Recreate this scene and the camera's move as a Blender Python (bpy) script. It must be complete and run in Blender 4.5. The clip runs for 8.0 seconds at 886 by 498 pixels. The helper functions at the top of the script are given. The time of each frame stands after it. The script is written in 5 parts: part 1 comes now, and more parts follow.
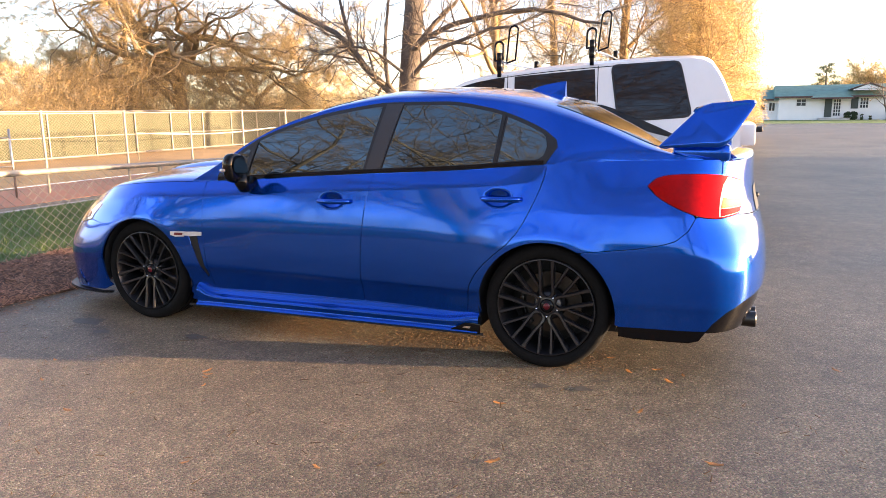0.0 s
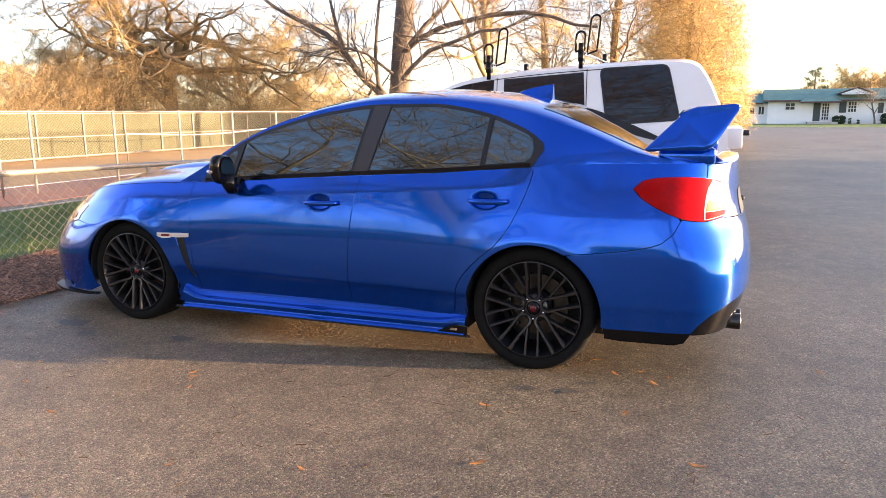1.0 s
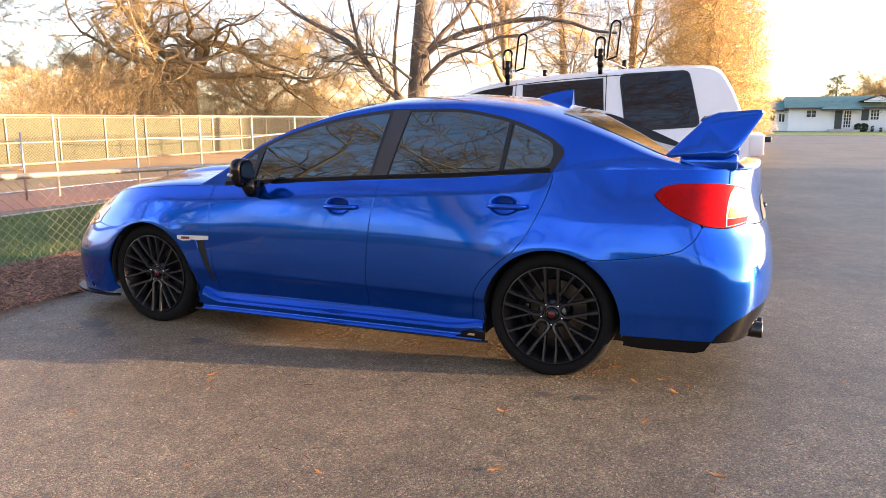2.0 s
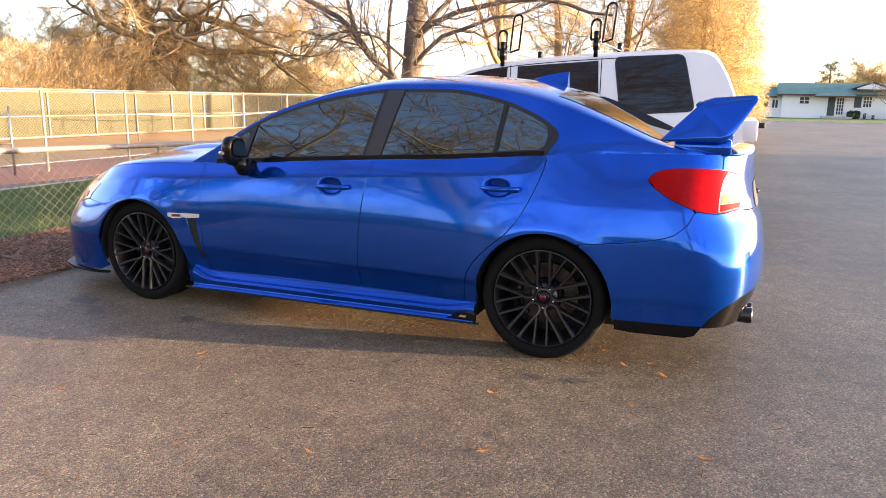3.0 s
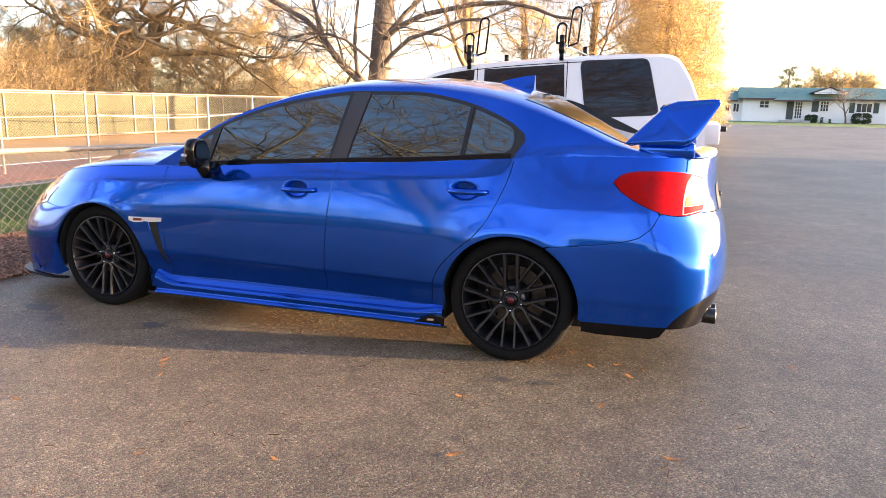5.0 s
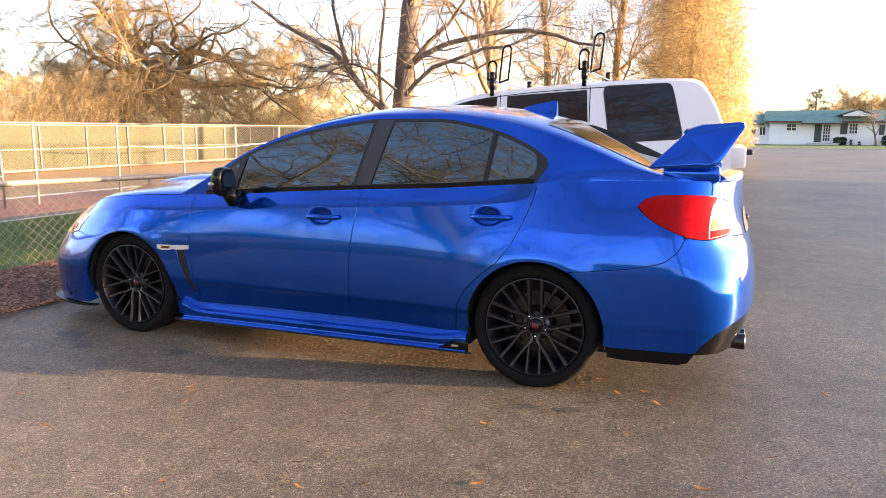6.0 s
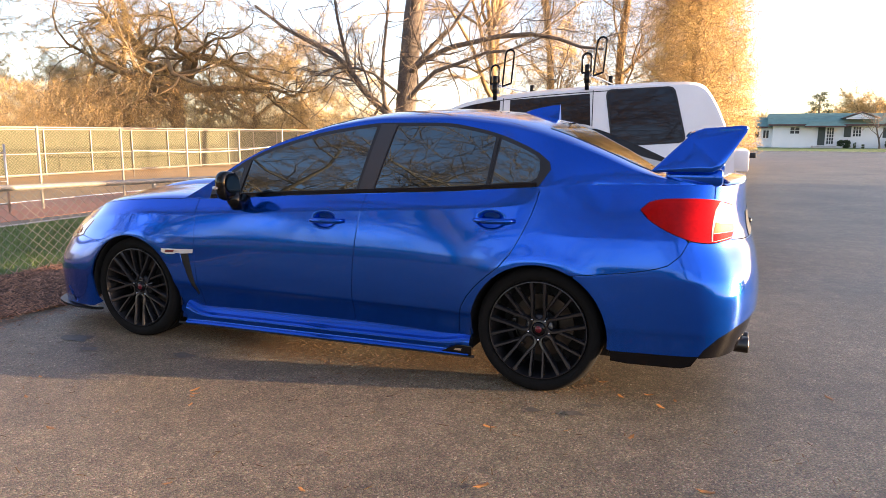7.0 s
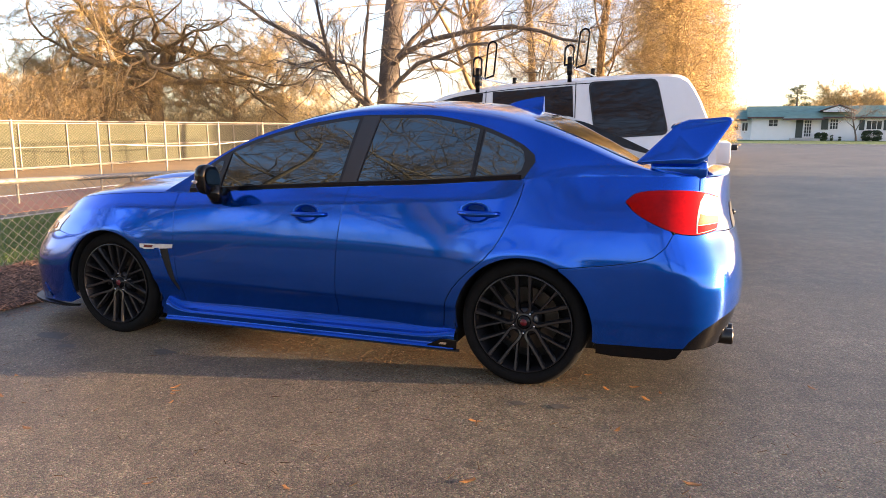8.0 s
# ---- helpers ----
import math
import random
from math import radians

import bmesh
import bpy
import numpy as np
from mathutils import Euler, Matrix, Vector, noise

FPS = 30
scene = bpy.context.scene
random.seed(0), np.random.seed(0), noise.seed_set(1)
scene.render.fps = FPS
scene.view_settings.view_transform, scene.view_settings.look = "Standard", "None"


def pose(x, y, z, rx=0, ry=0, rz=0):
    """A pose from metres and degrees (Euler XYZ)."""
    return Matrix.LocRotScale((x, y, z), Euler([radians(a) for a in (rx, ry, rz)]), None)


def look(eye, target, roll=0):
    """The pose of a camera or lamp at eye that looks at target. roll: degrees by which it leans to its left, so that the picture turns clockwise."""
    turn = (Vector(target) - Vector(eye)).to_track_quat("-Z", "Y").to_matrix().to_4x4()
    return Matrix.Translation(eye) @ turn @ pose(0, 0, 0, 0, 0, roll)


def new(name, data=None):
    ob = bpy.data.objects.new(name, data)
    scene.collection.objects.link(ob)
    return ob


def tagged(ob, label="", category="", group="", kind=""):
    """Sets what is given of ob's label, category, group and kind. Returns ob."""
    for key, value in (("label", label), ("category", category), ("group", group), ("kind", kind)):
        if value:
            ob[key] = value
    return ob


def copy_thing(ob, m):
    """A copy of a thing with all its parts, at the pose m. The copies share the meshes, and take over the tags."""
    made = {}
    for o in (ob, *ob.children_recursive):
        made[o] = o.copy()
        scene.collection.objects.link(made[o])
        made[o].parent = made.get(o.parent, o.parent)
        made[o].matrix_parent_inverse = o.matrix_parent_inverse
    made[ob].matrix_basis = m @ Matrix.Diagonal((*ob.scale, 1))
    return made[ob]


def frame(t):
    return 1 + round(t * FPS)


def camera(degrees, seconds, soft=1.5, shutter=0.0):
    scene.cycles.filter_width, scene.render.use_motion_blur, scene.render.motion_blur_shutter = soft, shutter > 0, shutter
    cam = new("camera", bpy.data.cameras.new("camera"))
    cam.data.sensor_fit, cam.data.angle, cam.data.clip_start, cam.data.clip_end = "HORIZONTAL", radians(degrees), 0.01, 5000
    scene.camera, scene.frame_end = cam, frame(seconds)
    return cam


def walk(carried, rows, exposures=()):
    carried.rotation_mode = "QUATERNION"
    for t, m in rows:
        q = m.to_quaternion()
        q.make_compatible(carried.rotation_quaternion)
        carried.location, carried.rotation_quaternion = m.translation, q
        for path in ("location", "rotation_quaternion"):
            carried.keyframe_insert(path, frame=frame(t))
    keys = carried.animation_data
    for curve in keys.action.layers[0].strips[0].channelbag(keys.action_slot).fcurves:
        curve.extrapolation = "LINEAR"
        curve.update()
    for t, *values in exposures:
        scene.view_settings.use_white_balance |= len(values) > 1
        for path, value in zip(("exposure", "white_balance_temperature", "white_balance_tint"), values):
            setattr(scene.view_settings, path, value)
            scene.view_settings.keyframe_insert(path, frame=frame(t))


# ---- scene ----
cam = camera(64.2, 8.0, soft=0.55)
PATH = [
    (0, (0.836, -3.406, 1.321), (0.096, -1.588, 0.938), -0.7),
    (0.5, (0.846, -3.4, 1.321), (0.145, -1.569, 0.927), -0.3),
    (1, (0.858, -3.404, 1.323), (0.141, -1.576, 0.945), -0.4),
    (1.5, (0.862, -3.407, 1.323), (0.111, -1.585, 0.986), -0.5),
    (1.7, (0.855, -3.406, 1.317), (0.098, -1.587, 0.972), -0.4),
    (2.8, (0.838, -3.397, 1.316), (0.094, -1.585, 0.911), 0.8),
    (3, (0.837, -3.397, 1.317), (0.103, -1.583, 0.903), 0.8),
    (3.5, (0.838, -3.39, 1.316), (0.129, -1.571, 0.883), 0.8),
    (4, (0.829, -3.372, 1.311), (0.154, -1.543, 0.866), 0.8),
    (4.5, (0.834, -3.369, 1.312), (0.192, -1.524, 0.881), 1.0),
    (4.7, (0.835, -3.374, 1.317), (0.195, -1.528, 0.893), 1.0),
    (5.8, (0.839, -3.387, 1.318), (0.125, -1.55, 0.977), 0.6),
    (6, (0.842, -3.379, 1.314), (0.12, -1.544, 0.981), 0.3),
    (6.5, (0.838, -3.378, 1.315), (0.113, -1.543, 0.988), 0.1),
    (7, (0.844, -3.386, 1.315), (0.113, -1.552, 0.992), 0.2),
    (7.5, (0.84, -3.38, 1.311), (0.116, -1.545, 0.982), 0.1),
    (8, (0.823, -3.358, 1.309), (0.14, -1.51, 0.968), 0.1),
]
walk(cam, [(t, look(eye, target, roll)) for t, eye, target, roll in PATH],
     exposures=[(0, 3.18), (3.5, 3.19), (4.5, 3.35), (6.0, 3.21), (7, 2.95), (8, 2.83)])

# ---- world and sun ----
SUN_EL, SUN_AZ = radians(4.2), radians(14.0)      # azimuth from +x towards +y
SUN_DIR = Vector((math.cos(SUN_EL) * math.cos(SUN_AZ), math.cos(SUN_EL) * math.sin(SUN_AZ), math.sin(SUN_EL)))
world = bpy.data.worlds.new("evening_sky")
scene.world = world
world.use_nodes = True
wn = world.node_tree
sky = wn.nodes.new("ShaderNodeTexSky")
sky.sky_type, sky.sun_disc = "NISHITA", False
sky.sun_elevation, sky.sun_rotation = SUN_EL, radians(90) - SUN_AZ
sky.air_density, sky.dust_density, sky.ozone_density = 0.62, 0.9, 1.0
haze = wn.nodes.new("ShaderNodeMix")                # the pink of thin evening haze
haze.data_type, haze.blend_type = "RGBA", "MULTIPLY"
haze.inputs["Factor"].default_value = 1.0
haze.inputs["B"].default_value = (1.13, 0.92, 0.925, 1)
wn.links.new(sky.outputs[0], haze.inputs["A"])
wn.links.new(haze.outputs["Result"], wn.nodes["Background"].inputs[0])
wn.nodes["Background"].inputs[1].default_value = 0.145
sun_data = bpy.data.lights.new("sun", "SUN")
sun_data.energy, sun_data.angle, sun_data.color = 3.9, radians(0.9), (1.0, 0.69, 0.42)
sun = new("sun", sun_data)
sun.matrix_world = look(SUN_DIR * 60, (0, 0, 0))


# ---- materials ----
def node(nt, kind, **values):
    n = nt.nodes.new(kind)
    for k, v in values.items():
        n.inputs[k].default_value = v
    return n


def material(name, color, rough=0.5, metal=0.0, vary=0.15, scale=8.0, fine=120.0, bump=0.0, bump_scale=200.0, color2=None,
             coat=0.0, spec=0.5, rand=0.0, island=0.0):
    """A surface with a base colour that varies at two scales, grain in the gloss and fine relief."""
    m = bpy.data.materials.new(name)
    m.use_nodes = True
    nt = m.node_tree
    b = nt.nodes["Principled BSDF"]
    b.inputs["Roughness"].default_value, b.inputs["Metallic"].default_value = rough, metal
    b.inputs["Coat Weight"].default_value, b.inputs["Coat Roughness"].default_value = coat, 0.035
    b.inputs["Specular IOR Level"].default_value = spec
    tc = nt.nodes.new("ShaderNodeTexCoord")
    big = node(nt, "ShaderNodeTexNoise", Scale=scale, Detail=4.0, Roughness=0.6)
    small = node(nt, "ShaderNodeTexNoise", Scale=fine, Detail=3.0, Roughness=0.6)
    for n in (big, small):
        nt.links.new(tc.outputs["Object"], n.inputs["Vector"])
    mixed = nt.nodes.new("ShaderNodeMath")
    mixed.operation = "MULTIPLY_ADD"
    nt.links.new(small.outputs[0], mixed.inputs[0])
    mixed.inputs[1].default_value = 0.5
    nt.links.new(big.outputs[0], mixed.inputs[2])
    ramp = nt.nodes.new("ShaderNodeMapRange")
    ramp.inputs["From Min"].default_value, ramp.inputs["From Max"].default_value = 0.5, 1.0
    nt.links.new(mixed.outputs[0], ramp.inputs["Value"])
    col = nt.nodes.new("ShaderNodeMix")
    col.data_type = "RGBA"
    c2 = color2 or tuple(c * (1 - vary) for c in color)
    col.inputs["A"].default_value = (*(color if color2 else tuple(min(1, c * (1 + vary)) for c in color)), 1)
    col.inputs["B"].default_value = (*c2, 1)
    nt.links.new(ramp.outputs[0], col.inputs["Factor"])
    out = col.outputs["Result"]
    if rand or island:
        src = nt.nodes.new("ShaderNodeObjectInfo").outputs["Random"] if rand else nt.nodes.new("ShaderNodeNewGeometry").outputs["Random Per Island"]
        k = rand or island
        r = node(nt, "ShaderNodeMapRange")
        r.inputs["To Min"].default_value, r.inputs["To Max"].default_value = 1 - k, 1 + k
        nt.links.new(src, r.inputs["Value"])
        hs = nt.nodes.new("ShaderNodeHueSaturation")
        nt.links.new(r.outputs[0], hs.inputs["Value"])
        nt.links.new(out, hs.inputs["Color"])
        out = hs.outputs[0]
    nt.links.new(out, b.inputs["Base Color"])
    rr = nt.nodes.new("ShaderNodeMapRange")
    rr.inputs["To Min"].default_value, rr.inputs["To Max"].default_value = max(0, rough * 0.85), min(1, rough * 1.15)
    nt.links.new(small.outputs[0], rr.inputs["Value"])
    nt.links.new(rr.outputs[0], b.inputs["Roughness"])
    if bump:
        bn = node(nt, "ShaderNodeTexNoise", Scale=bump_scale, Detail=3.0)
        nt.links.new(tc.outputs["Object"], bn.inputs["Vector"])
        bp = node(nt, "ShaderNodeBump", Strength=1.0, Distance=bump)
        nt.links.new(bn.outputs[0], bp.inputs["Height"])
        nt.links.new(bp.outputs[0], b.inputs["Normal"])
    return m


PAINT = material("blue_pearl_paint", (0.0, 0.070, 0.455), 0.125, 0.80, vary=0.05, scale=3, fine=900, coat=1.0)
PAINT.node_tree.nodes["Principled BSDF"].inputs["Coat IOR"].default_value = 1.35
PAINT.node_tree.nodes["Principled BSDF"].inputs["Specular IOR Level"].default_value = 0.1
TINT = material("tinted_glass", (0.004, 0.005, 0.006), 0.015, 0.0, vary=0.1, spec=1.0, coat=0.05)
TINT.node_tree.nodes["Principled BSDF"].inputs["Specular Tint"].default_value = (0.66, 0.90, 1.0, 1)
TINT.node_tree.nodes["Principled BSDF"].inputs["IOR"].default_value = 1.74   # mirrored film
VAN_GLASS = material("dark_plain_glass", (0.006, 0.009, 0.013), 0.03, vary=0.2, scale=3, spec=0.5)
BLACK_TRIM = material("satin_black_plastic", (0.007, 0.007, 0.008), 0.42, bump=0.0002, bump_scale=900)
GLOSS_BLACK = material("gloss_black_plastic", (0.004, 0.004, 0.005), 0.10, spec=0.22)
DARK = material("dark_underbody_and_shade", (0.006, 0.006, 0.006), 0.8)
PILLAR = material("satin_black_pillar_film", (0.018, 0.018, 0.020), 0.30, spec=0.7, bump=0.0001, bump_scale=900)
RUBBER = material("tyre_rubber", (0.005, 0.005, 0.005), 0.85, spec=0.15, vary=0.3, scale=14, bump=0.0006, bump_scale=300)
RIM = material("dark_grey_alloy", (0.017, 0.017, 0.020), 0.38, 0.4, vary=0.1, coat=0.35)
CHROME = material("chrome", (0.75, 0.75, 0.76), 0.08, 1.0, vary=0.05)
SILVER = material("silver_paint", (0.62, 0.61, 0.62), 0.25, 0.3, vary=0.05, coat=0.5)
STEEL = material("brushed_steel", (0.42, 0.41, 0.40), 0.35, 1.0, vary=0.15)
STEEL_DARK = material("dark_steel", (0.06, 0.057, 0.054), 0.3, 1.0, vary=0.15)
RED_LENS = material("red_lens", (0.34, 0.0, 0.0), 0.06, scale=9, fine=60, spec=0.15, color2=(0.20, 0.0, 0.0))
CLEAR_LENS = material("clear_lens", (0.40, 0.34, 0.31), 0.06, 0.3, vary=0.3, scale=40, coat=1.0)
AMBER = material("amber_lens", (0.42, 0.085, 0.003), 0.10, vary=0.2, scale=60, coat=0.3)
CRIMSON = material("crimson_enamel", (0.10, 0.003, 0.010), 0.3, vary=0.1)
WHITE_PAINT = material("white_car_paint", (0.78, 0.76, 0.74), 0.3, vary=0.05, scale=2, coat=0.6)
BARK = material("grey_brown_bark", (0.125, 0.100, 0.080), 0.9, vary=0.4, scale=5, fine=40, bump=0.012, bump_scale=35)
OAK_BARK = material("golden_brown_bark", (0.21, 0.15, 0.08), 0.9, vary=0.45, scale=4, fine=40, bump=0.012, bump_scale=30)
PALE_BARK = material("tan_bark", (0.26, 0.17, 0.08), 0.9, vary=0.45, scale=4, fine=40, bump=0.01, bump_scale=35)
TWIG = material("tan_twigs", (0.49, 0.34, 0.14), 0.85, vary=0.3, scale=0.6, fine=5, island=0.3)
BARK_TWIG = material("grey_brown_twigs", (0.20, 0.15, 0.10), 0.85, vary=0.3, scale=0.6, fine=5, island=0.3)
DARK_TWIG = material("dark_brown_twigs", (0.105, 0.072, 0.048), 0.85, vary=0.3, scale=0.6, fine=5, island=0.3)
GOLD_TWIG = material("golden_twigs", (0.53, 0.378, 0.155), 0.8, vary=0.25, scale=0.5, fine=5, island=0.3)
BROWN_TWIG = material("brown_brush", (0.185, 0.128, 0.064), 0.9, vary=0.4, scale=0.5, fine=5, island=0.35)
GALV = material("galvanised_steel", (0.30, 0.27, 0.22), 0.45, 0.35, vary=0.15, scale=6)
WIRE = material("fence_wire", (0.36, 0.32, 0.25), 0.45, 0.4, vary=0.15, scale=6)
STUCCO = material("white_stucco", (0.80, 0.79, 0.78), 0.85, vary=0.05, scale=0.7, bump=0.004, bump_scale=60)
ROOFING = material("green_shingles", (0.10, 0.20, 0.17), 0.85, vary=0.25, scale=1.5, fine=14)
FASCIA = material("brown_fascia", (0.09, 0.045, 0.04), 0.7)
PANE = material("house_glass", (0.05, 0.06, 0.065), 0.08, spec=0.25)
DOOR_GREEN = material("dark_green_paint", (0.045, 0.058, 0.052), 0.5, vary=0.15)
WHITE_TRIM = material("white_trim", (0.78, 0.77, 0.75), 0.6)
CONCRETE = material("concrete", (0.42, 0.40, 0.37), 0.85, vary=0.2, scale=3, fine=60, bump=0.003, bump_scale=90)
HEDGE = material("hedge_leaves", (0.035, 0.055, 0.02), 0.7, vary=0.3, island=0.35)
PINE = material("pine_leaves", (0.06, 0.075, 0.03), 0.7, vary=0.3, island=0.3)
GRASS = material("grass_blades", (0.105, 0.150, 0.038), 0.6, vary=0.35, scale=1.2, island=0.35)
CHIP = material("bark_mulch_chips", (0.27, 0.145, 0.09), 0.9, vary=0.3, scale=20, island=0.7)
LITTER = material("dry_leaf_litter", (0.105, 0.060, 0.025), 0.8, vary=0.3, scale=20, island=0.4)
LEAF = material("dry_orange_leaf", (0.34, 0.15, 0.04), 0.65, vary=0.3, scale=30, rand=0.3)


# ---- mesh helpers ----
def mesh_of(bm, name, mat, smooth=True, normals=None):
    me = bpy.data.meshes.new(name)
    bm.to_mesh(me)
    bm.free()
    for m in (mat if isinstance(mat, (list, tuple)) else [mat]):
        me.materials.append(m)
    if smooth:
        me.polygons.foreach_set("use_smooth", [True] * len(me.polygons))
    if normals:
        me.normals_split_custom_set_from_vertices(normals)
    return me


def part(name, bm, mat, parent=None, label="", smooth=True, normals=None, sharp=None):
    """Links a bmesh as one mesh object, under a thing or a part where parent is given."""
    me = mesh_of(bm, name, mat, smooth, normals)
    if smooth and sharp:
        me.set_sharp_from_angle(angle=radians(sharp))
    ob = new(name, me)
    if parent:
        ob.parent = parent
        ob.matrix_parent_inverse = Matrix()
    if label:
        ob["label"] = label
    return ob


def thing(name, label, category, at=(0, 0, 0), turn=0.0, group=""):
    e = new(name)
    e.empty_display_size = 0.2
    e.matrix_basis = pose(*at, 0, 0, turn)
    return tagged(e, label, category, group)


def add_box(bm, x0, x1, y0, y1, z0, z1, bevel=0.0, m=None):
    r = bmesh.ops.create_cube(bm, size=1.0)["verts"]
    t = Matrix.Translation(((x0 + x1) / 2, (y0 + y1) / 2, (z0 + z1) / 2)) @ Matrix.Diagonal((x1 - x0, y1 - y0, z1 - z0, 1))
    bmesh.ops.transform(bm, matrix=(m @ t) if m else t, verts=r)
    if bevel:
        es = list({e for v in r for e in v.link_edges})
        bmesh.ops.bevel(bm, geom=es, offset=bevel, segments=2, profile=0.5, affect="EDGES")
    return bm


def box(x0, x1, y0, y1, z0, z1, bevel=0.0):
    return add_box(bmesh.new(), x0, x1, y0, y1, z0, z1, bevel)


def tube(bm, pts, radii, n=8, cap=True, closed=False):
    """A tube through the points, with a radius at each."""
    pts = [Vector(p) for p in pts]
    if not isinstance(radii, (list, tuple)):
        radii = [radii] * len(pts)
    rings, side = [], None
    for i, p in enumerate(pts):
        a, b = pts[max(0, i - 1)], pts[min(len(pts) - 1, i + 1)]
        if closed:
            a, b = pts[i - 1], pts[(i + 1) % len(pts)]
        d = (b - a).normalized() if (b - a).length > 1e-9 else Vector((0, 0, 1))
        if side is None:
            side = d.cross(Vector((0.13, 0.31, 0.94)))
            if side.length < 1e-3:
                side = d.cross(Vector((1, 0, 0)))
        side = (side - d * side.dot(d)).normalized()
        up = d.cross(side)
        rings.append([bm.verts.new(p + radii[i] * (math.cos(2 * math.pi * k / n) * side + math.sin(2 * math.pi * k / n) * up)) for k in range(n)])
    for a, b in list(zip(rings, rings[1:])) + ([(rings[-1], rings[0])] if closed else []):
        for k in range(n):
            bm.faces.new((a[k], a[(k + 1) % n], b[(k + 1) % n], b[k]))
    if cap and not closed and n > 2:
        bm.faces.new(list(reversed(rings[0])))
        bm.faces.new(rings[-1])
    return bm


def lathe(bm, profile, n=48, m=None):
    """Turns (radius, y) pairs round the y axis."""
    rings = []
    for r, y in profile:
        rings.append([bm.verts.new((r * math.cos(2 * math.pi * k / n), y, r * math.sin(2 * math.pi * k / n))) for k in range(n)])
    for a, b in zip(rings, rings[1:]):
        for k in range(n):
            bm.faces.new((a[k], b[k], b[(k + 1) % n], a[(k + 1) % n]))
    if m:
        bmesh.ops.transform(bm, matrix=m, verts=[v for ring in rings for v in ring])
    return bm


def pchip(*nodes):
    """A smooth curve through (x, y) nodes, with no overshoot."""
    xs, ys = [n[0] for n in nodes], [n[1] for n in nodes]
    h = [b - a for a, b in zip(xs, xs[1:])]
    s = [(b - a) / k for a, b, k in zip(ys, ys[1:], h)]
    d = [s[0]] + [0 if a * b <= 0 else (h1 + h2) / (h1 / b + h2 / a) for a, b, h1, h2 in zip(s, s[1:], h, h[1:])] + [s[-1]]

    def f(x):
        if x <= xs[0]:
            return ys[0] + d[0] * (x - xs[0])
        if x >= xs[-1]:
            return ys[-1] + d[-1] * (x - xs[-1])
        i = max(j for j in range(len(h)) if xs[j] <= x)
        t = (x - xs[i]) / h[i]
        return (ys[i] * (1 + 2 * t) * (1 - t) ** 2 + h[i] * d[i] * t * (1 - t) ** 2
                + ys[i + 1] * t * t * (3 - 2 * t) + h[i] * d[i + 1] * t * t * (t - 1))
    return f


# ---- the blue sedan: rear axle at x = 0, nose towards -x, near side at y = 0 ----
HALF = 0.9
WHEEL_X = (-2.65, 0.0)
top_edge = pchip((-3.55, 0.62), (-3.4, 0.70), (-3.2, 0.775), (-2.9, 0.865), (-2.5, 0.905), (-2.1, 0.92), (-1.55, 0.955), (-1.0, 0.988),
                 (-0.5, 1.015), (0.0, 1.055), (0.4, 1.075), (0.7, 1.08), (0.95, 1.075))
nose_x = pchip((0.1, -3.60), (0.3, -3.61), (0.5, -3.60), (0.65, -3.55), (0.8, -3.46), (1.0, -3.3))
tail_x = pchip((0.2, 0.945), (0.32, 1.005), (0.42, 1.034), (0.52, 1.042), (0.62, 1.036), (0.72, 1.016), (0.80, 0.990), (0.88, 0.967), (0.95, 0.957), (1.08, 0.95))
tuck = pchip((0.12, 0.10), (0.28, 0.060), (0.365, 0.030), (0.395, 0.014), (0.43, 0.009), (0.55, 0.001), (0.63, 0.0), (0.675, 0.002), (0.735, 0.0075), (0.81, 0.0165), (0.90, 0.030), (1.1, 0.060))
FRONT0, REAR0 = -2.5, 0.5
rear_power = pchip((0.2, 4.6), (0.55, 4.0), (0.80, 3.1), (1.1, 3.0))
front_power = pchip((0.1, 4.2), (0.42, 4.0), (0.55, 3.3), (0.66, 2.75), (0.8, 2.35), (1.0, 2.2))


def side_inset(x, z):
    zt = top_edge(x)
    y = tuck(z)
    if z < 0.63:
        k = min(1.0, max(0.0, (x - 0.15) / 0.22, (-2.9 - x) / 0.2))
        y *= 1 - 0.62 * k * k * (3 - 2 * k)
    a = (z - (zt - 0.09)) / 0.09
    if a > 0:
        y += 0.034 * a ** 1.35 * min(1.0, max(0.0, (0.02 - x) / 0.3))
    kq, b = min(1.0, max(0.0, (x + 0.05) / 0.40)), max(0.0, (z - 0.82) / 0.24)
    y += 0.045 * kq * kq * (3 - 2 * kq) * b ** 1.4
    for wx in WHEEL_X:
        r = math.hypot(x - wx, z - 0.315)
        y -= (0.007 * math.exp(-((r - 0.36) / 0.07) ** 2) + 0.016 * math.exp(-(max(0.0, r - 0.36) / 0.30) ** 2)) * (1 if z > 0.2 else 0.4)
    return y


def shell(s, z):
    """A point of the painted side: s runs along the car and round its corners to the middle of its ends."""
    x, c = s, 0.0
    if s < FRONT0:
        u = math.sin(min(1.0, (FRONT0 - s) / 1.5) * math.pi / 2)
        PF = front_power(z)
        x, c = FRONT0 - (FRONT0 - nose_x(z)) * u, 1 - max(0.0, 1 - u ** PF) ** (1 / PF)
    elif s > REAR0:
        u = math.sin(min(1.0, (s - REAR0) / 1.2) * math.pi / 2)
        PR = rear_power(z)
        x, c = REAR0 + (tail_x(z) - REAR0) * u, 1 - max(0.0, 1 - u ** PR) ** (1 / PR)
    y = side_inset(x, z)
    return Vector((x, y + (HALF - y) * c, z))


